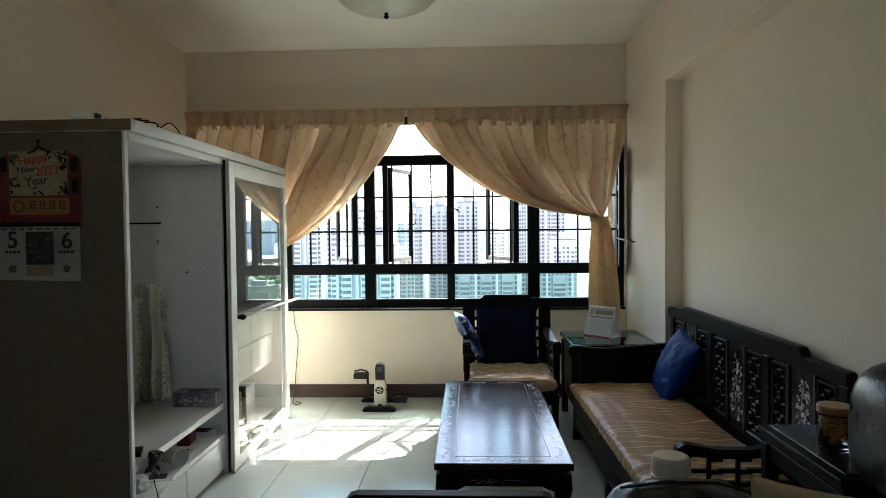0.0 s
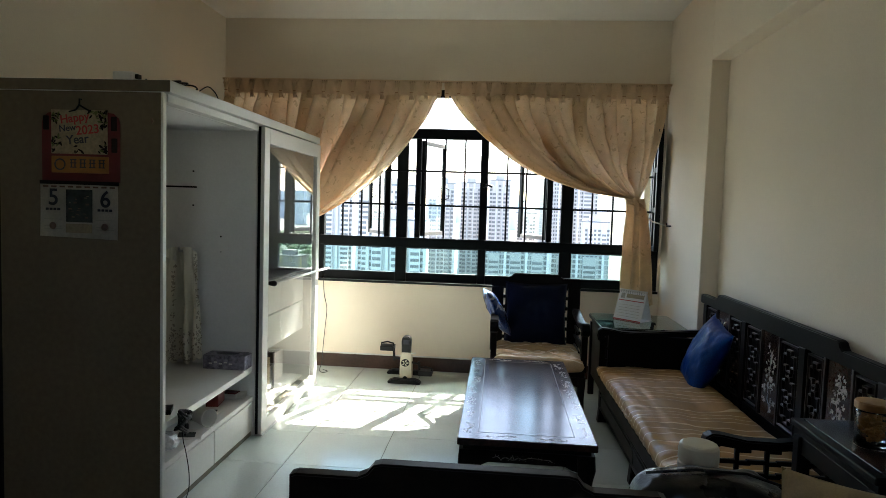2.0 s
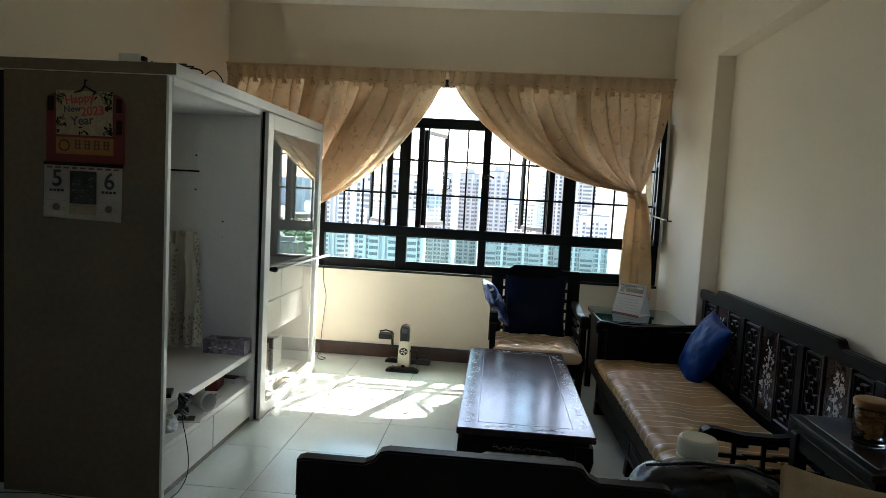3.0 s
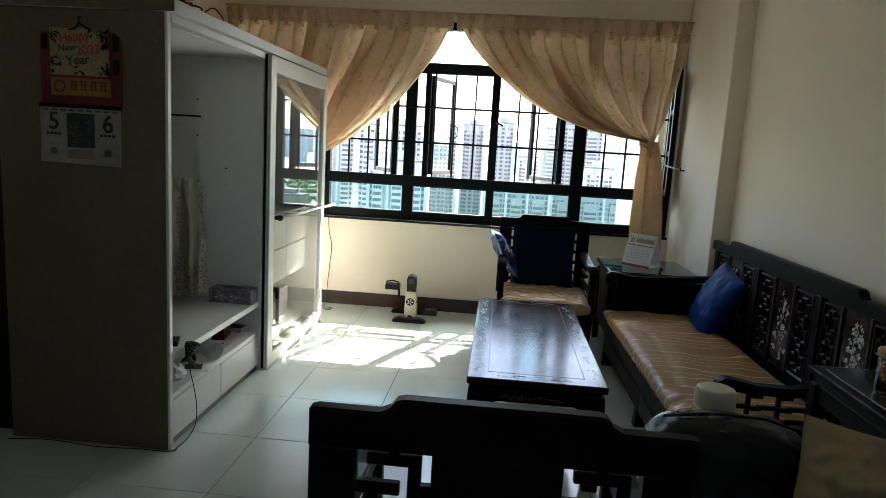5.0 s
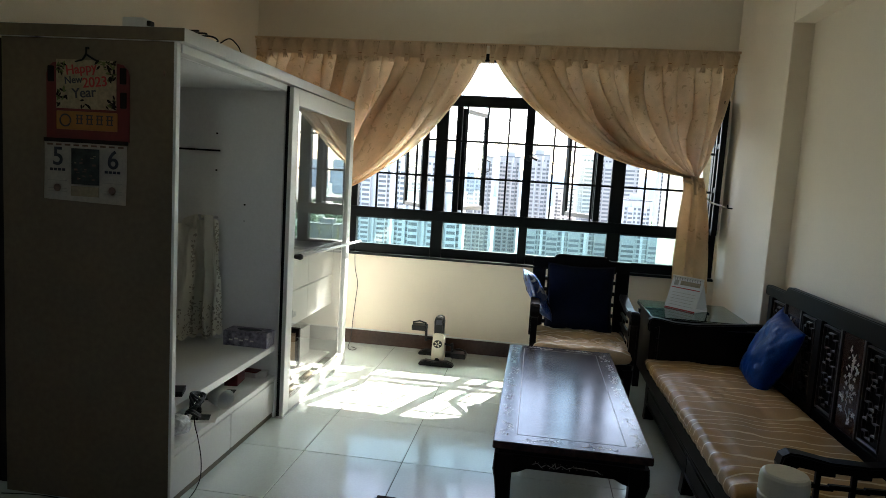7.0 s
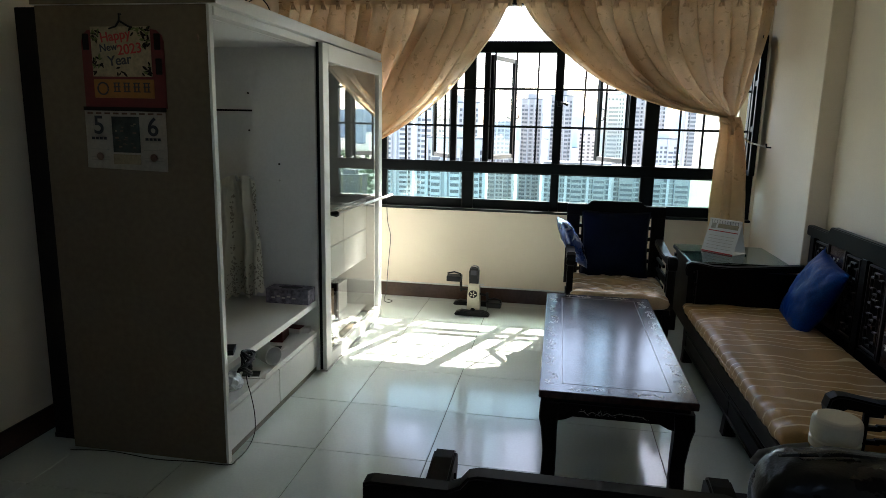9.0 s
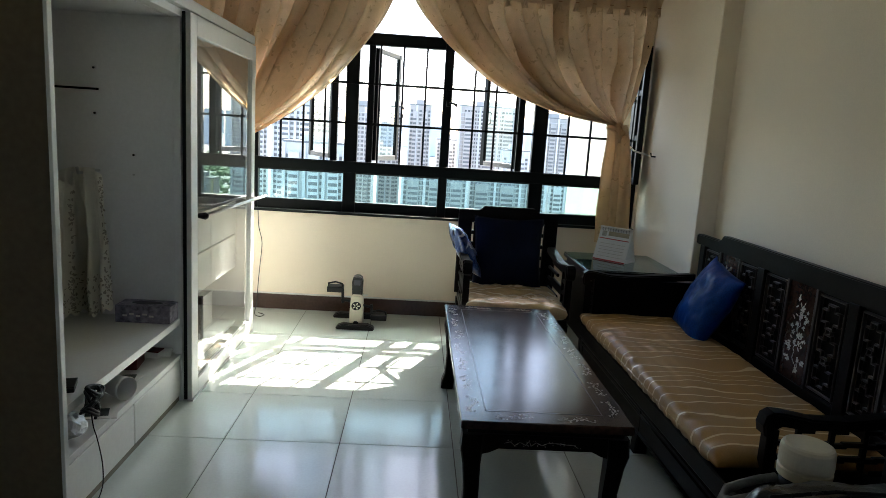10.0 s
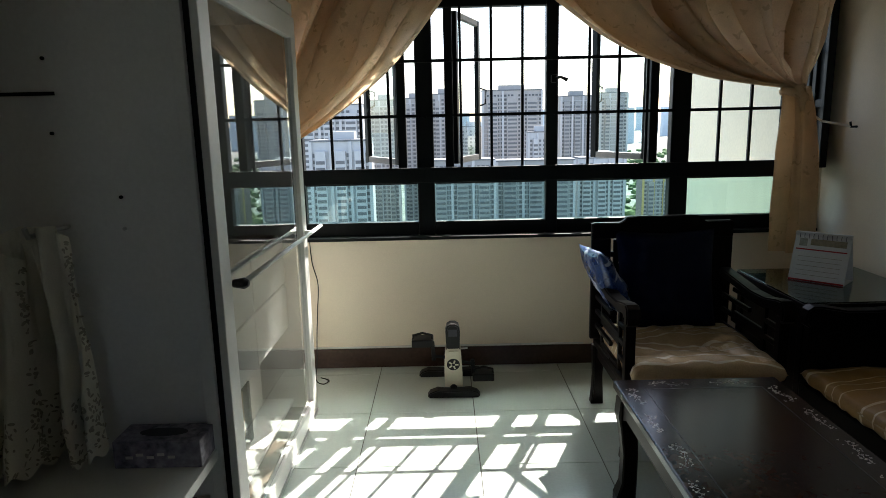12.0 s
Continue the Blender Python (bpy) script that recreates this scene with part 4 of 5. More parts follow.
cu = thing("seat_cushion", "pale gold satin seat cushion on the rosewood armchair", "cushion", (1.395, 0.745, 0.374))
part("pad", cushion(B(), 0.60, 0.59, 0.105, Matrix.Identity(4), 2, 60, 9, 0.018, True), M_CHAIRC, cu, smooth=True)
cu = thing("seat_cushion", "gold satin seat cushion on the near armchair", "cushion", (1.073, -2.32, 0.368))
part("pad", cushion(B(), 0.60, 0.50, 0.085, Matrix.Identity(4), 7, 24, 6, 0.01, True), M_CHAIRC, cu, smooth=True)
cu = thing("back_cushion", "navy blue satin cushion against the chair back", "cushion", (1.395, 1.01, 0.625))
part("cover", cushion(B(), 0.46, 0.47, 0.13, pose(0, 0, 0, 80, 0, 0), 3), M_NAVY, cu, smooth=True)
cu = thing("throw_pillow", "small shiny blue and silver pillow on the armrest", "pillow", (1.105, 0.93, 0.645))
part("cover", cushion(B(), 0.36, 0.28, 0.10, pose(0, 0, 0, 0, 60, 8), 11, crease=0.02), M_PILLOW, cu, smooth=True)

# ---- sofa ----
SKEW = pose(2.3, 0.5, 0, 0, 0, 0.9) @ pose(-2.3, -0.5, 0)
sofa = thing("sofa", "long dark carved rosewood bench sofa against the wall", "sofa", (0, 0, 0))
SY0, SY1, SX0, SX1, SH = -1.47, 0.575, 1.80, 2.475, 0.30
part("seat_board", box(B(), SX0 + 0.01, SX1, SY0, SY1, SH - 0.03, SH, 0.004), M_WOOD, sofa)
part("front_rail", box(B(), SX0, SX0 + 0.035, SY0, SY1, SH - 0.075, SH + 0.006, 0.008), M_WOOD, sofa)
part("apron", box(B(), SX0 + 0.015, SX0 + 0.03, SY0 + 0.05, SY1 - 0.05, 0.085, SH - 0.075, 0.003), M_WOOD, sofa)
for x in (SX0 + 0.035, SX1 - 0.045):
    for y in (SY0 + 0.04, (SY0 + SY1) / 2, SY1 - 0.04):
        part("leg", prism(B(), [(-0.03, SH - 0.03), (-0.022, 0.14), (-0.034, 0.0), (0.026, 0.0), (0.022, 0.14), (0.03, SH - 0.03)], "y", y - 0.03, y + 0.03, 0.004), M_WOOD, sofa, loc=(x, 0, 0))
for z, r in ((SH - 0.085, 0.008), (SH - 0.115, 0.005), (0.10, 0.007)):
    part("moulding", rod(B(), [(SX0 + 0.012, SY0 + 0.05, z), (SX0 + 0.012, SY1 - 0.05, z)], r, 8), M_WOOD, sofa, smooth=True)
XB = 2.455
part("back_board", box(B(), XB + 0.012, XB + 0.022, SY0 + 0.05, SY1 - 0.05, SH, 0.84), M_WOOD, sofa)
bm = B()
prism(bm, crest(SY0, SY1, 0.825, 0.882, 0.30, 0.035), "x", XB - 0.016, XB + 0.024, 0.005)
part("top_rail", bm, M_WOOD, sofa)
part("bottom_rail", box(B(), XB - 0.008, XB + 0.012, SY0 + 0.06, SY1 - 0.06, SH, SH + 0.09, 0.003), M_WOOD, sofa)
posts = [0.47, -0.17, -0.84, SY0 + 0.03]
for y in posts:
    part("post", box(B(), XB - 0.014, XB + 0.016, y - 0.03, y + 0.03, SH, 0.825, 0.004), M_WOOD, sofa)
for k, (ya, yb) in enumerate(zip(posts, posts[1:])):
    ya, yb = ya - 0.03, yb + 0.03
    mid, pw = (ya + yb) / 2, 0.105
    part("panel", box(B(), XB - 0.004, XB + 0.012, mid - pw, mid + pw, SH + 0.09, 0.825, 0.002), M_TOP, sofa)
    for yy in (mid - pw, mid + pw):
        part("bead", box(B(), XB - 0.012, XB + 0.012, yy - 0.008, yy + 0.008, SH + 0.09, 0.825, 0.002), M_FRET, sofa)
    bm = B()
    blossom(bm, lambda y, z, t: (XB - 0.004 - t, y, z), mid, 0.605, 0.17, 0.36, random.Random(20 + k), flowers=22)
    tagged(part("inlay", bm, M_PEARL, sofa, "mother-of-pearl blossom branch inlay"), kind="stuff")
    for ra, rb in ((yb, mid - pw), (mid + pw, ya)):
        fret(key_lines(ra + 0.02, rb - 0.02, SH + 0.11, 0.808), 0.0085, 0.016, sofa, M_FRET, Matrix.Translation((XB - 0.002, 0, 0)) @ QUARTER)
for y, top, ax in ((SY1 - 0.035, 0.63, SX0 - 0.02), (-1.235, 0.55, 1.905)):
    bm = B()
    prism(bm, arm_outline(ax, XB - 0.01, top), "y", y - 0.03, y + 0.03, 0.007)
    part("armrest", bm, M_WOOD, sofa)
    part("arm_post", box(B(), ax + 0.015, ax + 0.055, y - 0.02, y + 0.02, SH, top - 0.06, 0.003), M_WOOD, sofa)
    segs = []
    for r in range(3):
        z = SH + 0.04 + r * (top - SH - 0.10) / 3
        for q in range(4):
            xa = ax + 0.06 + q * 0.115
            segs += [(xa, z, xa + 0.07, z), (xa + 0.07, z, xa + 0.07, z + 0.045), (xa + 0.07, z + 0.045, xa + 0.115, z + 0.045)]
    fret(segs, 0.017, 0.018, sofa, M_WOOD, Matrix.Translation((0, y, 0)))
part("arm_panel", box(B(), SX0 + 0.05, XB, SY1 - 0.050, SY1 - 0.025, SH, 0.585), M_WOOD, sofa)
sofa.matrix_basis = SKEW

mat_ = thing("sofa_cushion", "long gold satin seat cushion with wavy pale lines", "cushion", (2.088, -0.35, 0.352))
bm = B()
cushion(bm, 0.62, 1.77, 0.092, Matrix.Identity(4), 5, 90, 9, 0.010, True)
for v in bm.verts:
    # gathered puckers along the front edge
    f = max(0.0, 1 - abs(v.co.x + 0.29) / 0.10)
    v.co.z += 0.0045 * f * math.sin(v.co.y * 75 + 5 * noise.noise(Vector((v.co.y * 5, 0, 2)))) + 0.004 * noise.noise(Vector((v.co.x * 5, v.co.y * 16, 7)))
part("pad", bm, M_GOLD, mat_, smooth=True)
part("piping", rod(B(), [(-0.302, -0.86, 0.0), (-0.306, 0, 0.0), (-0.302, 0.86, 0.0)], 0.006), M_CHAIRC, mat_)
part("piping", rod(B(), [(0.302, -0.82, 0.01), (0.306, 0, 0.012), (0.302, 0.82, 0.01)], 0.007), M_PAPER, mat_)
mat_.matrix_basis = SKEW @ mat_.matrix_basis
pl = thing("throw_pillow", "royal blue satin pillow leaning on the sofa back", "pillow", (2.365, 0.17, 0.56))
part("cover", cushion(B(), 0.44, 0.42, 0.15, pose(0, 0, 0, 0, -66, 0) @ pose(0, 0, 0, 0, 0, -10), 17, 40, crease=0.011), M_BLUE, pl, smooth=True)

# ---- coffee table ----
TX0, TX1, TY0, TY1, TZ = 0.962, 1.535, -1.212, 0.252, 0.455
table = thing("coffee_table", "long dark lacquered coffee table with pearl inlay border", "coffee table", ((TX0 + TX1) / 2, (TY0 + TY1) / 2, 0))
tw, tl = (TX1 - TX0) / 2, (TY1 - TY0) / 2
part("tabletop", box(B(), -tw, tw, -tl, tl, TZ - 0.03, TZ, 0.006, 3), M_TOP, table, "worn dark brown lacquered top")
part("waist", box(B(), -tw + 0.025, tw - 0.025, -tl + 0.025, tl - 0.025, TZ - 0.055, TZ - 0.03), M_WOOD, table)
g = 0.085
for bx in ((-tw + g, tw - g, -tl + g, -tl + g + 0.004), (-tw + g, tw - g, tl - g - 0.004, tl - g), (-tw + g, -tw + g + 0.004, -tl + g, tl - g), (tw - g - 0.004, tw - g, -tl + g, tl - g)):
    part("inlay_line", box(B(), *bx, TZ - 0.001, TZ + 0.0008), M_LINE, table)
rg = random.Random(31)
for s in (-1, 1):
    for k in range(7):
        bm = B()
        yc = -tl + 0.14 + k * (2 * tl - 0.28) / 6
        blossom(bm, lambda x, y, t: (s * (tw - 0.043) + x, y, TZ + t * 0.6), 0, yc, 0.055, 0.15, rg, flowers=4)
        part("inlay", bm, M_PEARL, table)
    for k in range(2):
        bm = B()
        xc = -tw + 0.18 + k * (2 * tw - 0.36)
        blossom(bm, lambda x, y, t: (y, s * (tl - 0.043) + x, TZ + t * 0.6), 0, xc, 0.05, 0.15, rg, flowers=4)
        part("inlay", bm, M_PEARL, table)
for s in (-1, 1):
    e = tl - 0.03
    part("apron", prism(B(), [(-tw + 0.06, TZ - 0.05), (tw - 0.06, TZ - 0.05), (tw - 0.06, TZ - 0.125), (tw - 0.10, TZ - 0.115), (tw - 0.13, TZ - 0.10), (-tw + 0.13, TZ - 0.10), (-tw + 0.10, TZ - 0.115), (-tw + 0.06, TZ - 0.125)], "y", s * e - 0.012, s * e + 0.012), M_WOOD, table)
    bm = B()
    blossom(bm, lambda x, y, t: (y, s * (e + 0.012) + s * t, TZ - 0.078 + x), 0, 0, 0.022, 0.30, rg, flowers=8)
    part("inlay", bm, M_PEARL, table)
    part("long_apron", prism(B(), [(-tl + 0.06, TZ - 0.05), (tl - 0.06, TZ - 0.05), (tl - 0.06, TZ - 0.125), (tl - 0.12, TZ - 0.10), (-tl + 0.12, TZ - 0.10), (-tl + 0.06, TZ - 0.125)], "x", s * (tw - 0.03) - 0.012, s * (tw - 0.03) + 0.012), M_WOOD, table)
    for q in (-1, 1):
        bm = B()
        rings = []
        for z, r, o in ((TZ - 0.05, 0.036, 0.0), (TZ - 0.11, 0.036, 0.004), (TZ - 0.16, 0.030, 0.0), (0.20, 0.026, -0.006), (0.09, 0.027, -0.004), (0.035, 0.034, 0.004), (0.0, 0.032, 0.006)):
            rings.append([bm.verts.new((s * (tw - 0.045 + o) + dx * r, q * (tl - 0.045 + o) + dy * r, z)) for dx, dy in ((-1, -0.8), (-0.8, -1), (0.8, -1), (1, -0.8), (1, 0.8), (0.8, 1), (-0.8, 1), (-1, 0.8))])
        for a_, b_ in zip(rings, rings[1:]):
            for k in range(8):
                bm.faces.new((a_[k], a_[(k + 1) % 8], b_[(k + 1) % 8], b_[k]))
        bm.faces.new(rings[0]), bm.faces.new(rings[-1])
        part("leg", bm, M_WOOD, table, smooth=False)


# ---- side tables ----
def side_table(x0, x1, y0, y1, z, label, corner):
    t = thing("side_table", label, "side table", ((x0 + x1) / 2, (y0 + y1) / 2, 0))
    w, d = (x1 - x0) / 2, (y1 - y0) / 2
    if corner:
        part("tabletop", box(B(), -w, w, -d, d, z - 0.03, z - 0.008, 0.004), M_WOOD, t)
        part("glass_top", box(B(), -w + 0.003, w - 0.003, -d + 0.003, d - 0.003, z - 0.007, z, 0.002), M_GREEN, t, "clear glass sheet on the top")
        for s in (-1, 1):
            part("side_panel", box(B(), s * (w - 0.03) - 0.006, s * (w - 0.03) + 0.006, -d + 0.052, d - 0.052, 0.16, z - 0.12), M_WOOD, t)
            part("end_panel", box(B(), -w + 0.052, w - 0.052, s * (d - 0.03) - 0.006, s * (d - 0.03) + 0.006, 0.16, z - 0.12), M_WOOD, t)
    else:
        part("tabletop", box(B(), -w, w, -d, d, z - 0.03, z - 0.006, 0.005), M_WOOD, t)
        part("inset", box(B(), -w + 0.03, w - 0.03, -d + 0.03, d - 0.03, z - 0.006, z, 0.002), M_TOP, t, "polished inset panel")
    part("waist", box(B(), -w + 0.02, w - 0.02, -d + 0.02, d - 0.02, z - 0.06, z - 0.03), M_WOOD, t)
    for s in (-1, 1):
        part("apron", box(B(), -w + 0.05, w - 0.05, s * (d - 0.03) - 0.01, s * (d - 0.03) + 0.01, z - 0.12, z - 0.06, 0.002), M_WOOD, t)
        part("apron", box(B(), s * (w - 0.03) - 0.01, s * (w - 0.03) + 0.01, -d + 0.05, d - 0.05, z - 0.12, z - 0.06, 0.002), M_WOOD, t)
        for q in (-1, 1):
            part("leg", box(B(), s * (w - 0.03) - 0.022, s * (w - 0.03) + 0.022, q * (d - 0.03) - 0.022, q * (d - 0.03) + 0.022, 0, z - 0.06, 0.004), M_WOOD, t)
    part("shelf", box(B(), -w + 0.04, w - 0.04, -d + 0.04, d - 0.04, 0.14, 0.16, 0.002), M_WOOD, t)
    return t


side_table(1.815, 2.40, 0.60, 1.22, 0.62, "dark rosewood corner table with a glass sheet on top", True)
side_table(2.14, 2.49, -2.02, -1.50, 0.712, "dark rosewood side table at the sofa's end", False)

# ---- wall calendar on the wardrobe ----
cal = thing("wall_calendar", "red tear-off calendar for a new year hung on the wardrobe side", "calendar", (-0.662, WY0, 0))
rc = [(-0.172, 1.455), (0.172, 1.455), (0.172, 1.70), (0.165, 1.725), (0.145, 1.742), (0.11, 1.748), (-0.11, 1.748), (-0.145, 1.742), (-0.165, 1.725), (-0.172, 1.70)]
part("board", prism(B(), rc, "y", -0.006, -0.001), M_RED, cal, "red card board with rounded top")
pic = part("picture_panel", box(B(), -0.128, 0.120, -0.009, -0.006, 1.572, 1.755), M_PRINT, cal, "cream picture panel with red lettering")
rt = random.Random(8)
for k in range(96):
    a = rt.choice([(-0.115, 1.60), (-0.115, 1.63), (0.105, 1.735), (0.07, 1.745), (-0.02, 1.585), (0.10, 1.60), (0.112, 1.69), (-0.118, 1.72)])
    x, z = a[0] + rt.uniform(-0.03, 0.03), a[1] + rt.uniform(-0.02, 0.02)
    x, z = max(-0.12, min(0.112, x)), max(1.58, min(1.747, z))
    w = rt.uniform(0.006, 0.014)
    bm = B()
    prism(bm, [(-w, 0), (-w * 0.5, w * 0.32), (w * 0.2, w * 0.36), (w, 0), (w * 0.2, -w * 0.36), (-w * 0.5, -w * 0.32)], "y", -0.0006, 0.0004)
    bmesh.ops.transform(bm, matrix=pose(x, -0.0095, z, 0, rt.uniform(0, 180), 0), verts=bm.verts)
    part("leaf", bm, M_DARKB if k % 3 else M_GREENL, pic)
def word(txt, size, x, z, material, parent, roll=0, y=-0.0098, bold=0.0):
    return letters("lettering", txt, size, pose(x, y, z, 90, 0, 0) @ pose(0, 0, 0, 0, 0, roll), material, parent, 0.0006, bold)
word("Happy", 0.050, -0.022, 1.706, M_REDTXT, pic, 8, bold=0.0007)
word("New", 0.038, -0.055, 1.667, M_INK, pic, 6, bold=0.0006)
word("2023", 0.052, 0.035, 1.657, M_REDTXT, pic, 6, bold=0.0007)
word("Year", 0.052, -0.01, 1.616, M_INK, pic, 6, bold=0.0007)
gold = part("name_plate", box(B(), -0.128, 0.125, -0.0085, -0.006, 1.492, 1.562, 0.003), M_ORANGE, cal, "orange plate with dark shapes")
bm = B()
pts = [(-0.09 + 0.022 * math.cos(t), -0.0092, 1.527 + 0.022 * math.sin(t)) for t in [k * math.tau / 20 for k in range(21)]]
rod(bm, pts, 0.0032, 6, False)
part("emblem", bm, M_INK, gold)
for k in range(4):
    bm = B()
    x = -0.045 + k * 0.042
    for bx in ((x, x + 0.028, 1.546, 1.550), (x, x + 0.028, 1.532, 1.536), (x + 0.003, x + 0.008, 1.514, 1.546), (x + 0.019, x + 0.024, 1.514, 1.550), (x, x + 0.028, 1.514, 1.518)):
        box(bm, bx[0], bx[1], -0.0095, -0.0085, bx[2], bx[3])
    part("plate_mark", bm, M_INK, gold)
for s, z in ((-0.152, 1.70), (0.148, 1.70), (0.150, 1.61)):
    bm = B()
    box(bm, s - 0.012, s + 0.012, -0.0075, -0.006, z - 0.03, z + 0.03, 0.004)
    part("ornament", bm, M_DARKB, cal)
bm = B()
n = 14
rows = []
for j in range(n + 1):
    z = 1.448 - 0.225 * j / n
    rows.append([bm.verts.new((-0.178 + 0.345 * i / 8 + 0.003 * j / n, -0.010 - 0.010 * (j / n) ** 2 * (0.4 + 0.6 * math.sin(i * 0.8 + 1) ** 2), z - 0.008 * i / 8)) for i in range(9)])
for q, w in zip(rows, rows[1:]):
    for i in range(8):
        bm.faces.new((q[i], q[i + 1], w[i + 1], w[i]))
bmesh.ops.solidify(bm, geom=bm.faces[:], thickness=0.003)
pad = part("date_pad", bm, M_PADP, cal, "white tear-off pad with large dates")
part("photo", box(B(), -0.058, 0.058, -0.019, -0.0165, 1.285, 1.422), M_PHOTO, pad)
part("binding", box(B(), -0.178, 0.170, -0.0145, -0.007, 1.443, 1.458), M_DARKB, pad)
word("5", 0.098, -0.115, 1.356, M_INK, pad, y=-0.0175, bold=0.0012)
word("6", 0.098, 0.115, 1.352, M_INK, pad, y=-0.0175, bold=0.0012)
part("caption", box(B(), -0.058, 0.058, -0.0215, -0.0200, 1.240, 1.278), M_PRINT, pad)
# pale shapes of a landscape in the photograph
rp = random.Random(4)
for k in range(16):
    x, z, w, h = rp.uniform(-0.045, 0.045), rp.uniform(1.295, 1.41), rp.uniform(0.004, 0.016), rp.uniform(0.002, 0.008)
    part("photo_patch", box(B(), x - w / 2, x + w / 2, -0.0196, -0.0190, z - h / 2, z + h / 2, 0, 1), M_PRINT if k % 4 == 0 else M_BROWNINK, pad)
for k in range(9):
    part("print_bar", box(B(), -0.165 + k * 0.037, -0.142 + k * 0.037, -0.0118, -0.0108, 1.430, 1.437), M_BROWNINK, pad)
for sx in (-0.115, 0.115):
    bm = B()
    for k in range(4):
        box(bm, sx - 0.033 + k * 0.017, sx - 0.020 + k * 0.017, -0.0195, -0.0185, 1.333, 1.343)
    part("print_bar", bm, M_INK, pad)
    for dz in (0.025, 0.055, 0.066):
        bm = B()
        box(bm, sx - 0.04, sx + 0.04, -0.0215, -0.0205, 1.322 - dz - 0.002, 1.322 - dz)
        part("print_bar", bm, M_LACED, pad)
    part("stamp", rod(B(), [(sx, -0.0225, 1.268), (sx, -0.0215, 1.268)], 0.015, 14), M_BROWNINK, pad)
hk = B()
rod(hk, [(0, -0.001, 1.80), (0, -0.012, 1.80), (0.0, -0.014, 1.775), (-0.02, -0.008, 1.755), (-0.05, -0.006, 1.747)], 0.004)
rod(hk, [(0.0, -0.014, 1.775), (0.03, -0.008, 1.757), (0.055, -0.006, 1.747)], 0.004)
part("hook", hk, M_BLACKM, cal)

# ---- on top of the wardrobe ----
ad = thing("power_adapter", "small white power adapter lying on the wardrobe", "adapter", (-0.485, -1.165, WH))
part("body", box(B(), -0.045, 0.045, -0.03, 0.03, 0, 0.036, 0.006), M_WHITEP, ad)
part("socket", box(B(), 0.045, 0.06, -0.015, 0.015, 0.008, 0.028, 0.003), M_BLACKP, ad)
def cable(label, pts, r=0.004, material=M_BLACKP):
    t = thing("cable", label, "cable", pts[0])
    o = Vector(pts[0])
    sm = [curve_at(pts, k / (len(pts) * 8)) for k in range(len(pts) * 8 + 1)]
    part("wire", rod(B(), [Vector(p) - o for p in sm], r, 6), material, t, smooth=True)
    return t
rk = random.Random(12)
for c in range(3):
    pts = [(-0.42 + 0.09 * math.cos(k * 1.3 + c) + rk.uniform(-0.02, 0.02), -1.0 + 0.06 * math.sin(k * 1.3 + c) + c * 0.07, WH + 0.006 + 0.03 * abs(math.sin(k * 0.9 + c))) for k in range(9)]
    cable("tangled dark cable lying on the wardrobe", pts, 0.004)
cable("dark cable stretched over the wardrobe top", [(-0.74, -1.05, WH + 0.004), (-0.66, -1.04, WH + 0.012), (-0.56, -1.07, WH + 0.004), (-0.5, -1.03, WH + 0.02), (-0.44, -1.0, WH + 0.006)], 0.004)
cable("thin cable looping over the wardrobe edge", [(-0.33, -0.85, WH + 0.004), (-0.30, -0.8, WH + 0.045), (-0.29, -0.74, WH + 0.03), (-0.29, -0.7, WH + 0.004)], 0.003)
cable("thin dark wire hanging down the wardrobe front", [(-0.292, -1.045, 0.35), (-0.285, -1.048, 0.30), (-0.285, -1.023, 0.24), (-0.285, -0.992, 0.13), (-0.285, -1.0, 0.045), (-0.285, -1.07, 0.006), (-0.286, -1.165, 0.005), (-0.302, -1.215, 0.005), (-0.45, -1.22, 0.005), (-0.62, -1.235, 0.005), (-0.85, -1.215, 0.005), (-1.02, -1.24, 0.005)], 0.0022)
cable("thin dark wire hanging on the wall below the window", [(-0.365, 1.585, 0.75), (-0.36, 1.595, 0.62), (-0.335, 1.595, 0.5), (-0.345, 1.592, 0.35), (-0.355, 1.58, 0.2), (-0.36, 1.56, 0.05), (-0.34, 1.42, 0.006), (-0.29, 1.36, 0.006), (-0.27, 1.41, 0.006), (-0.32, 1.45, 0.006)], 0.0028)

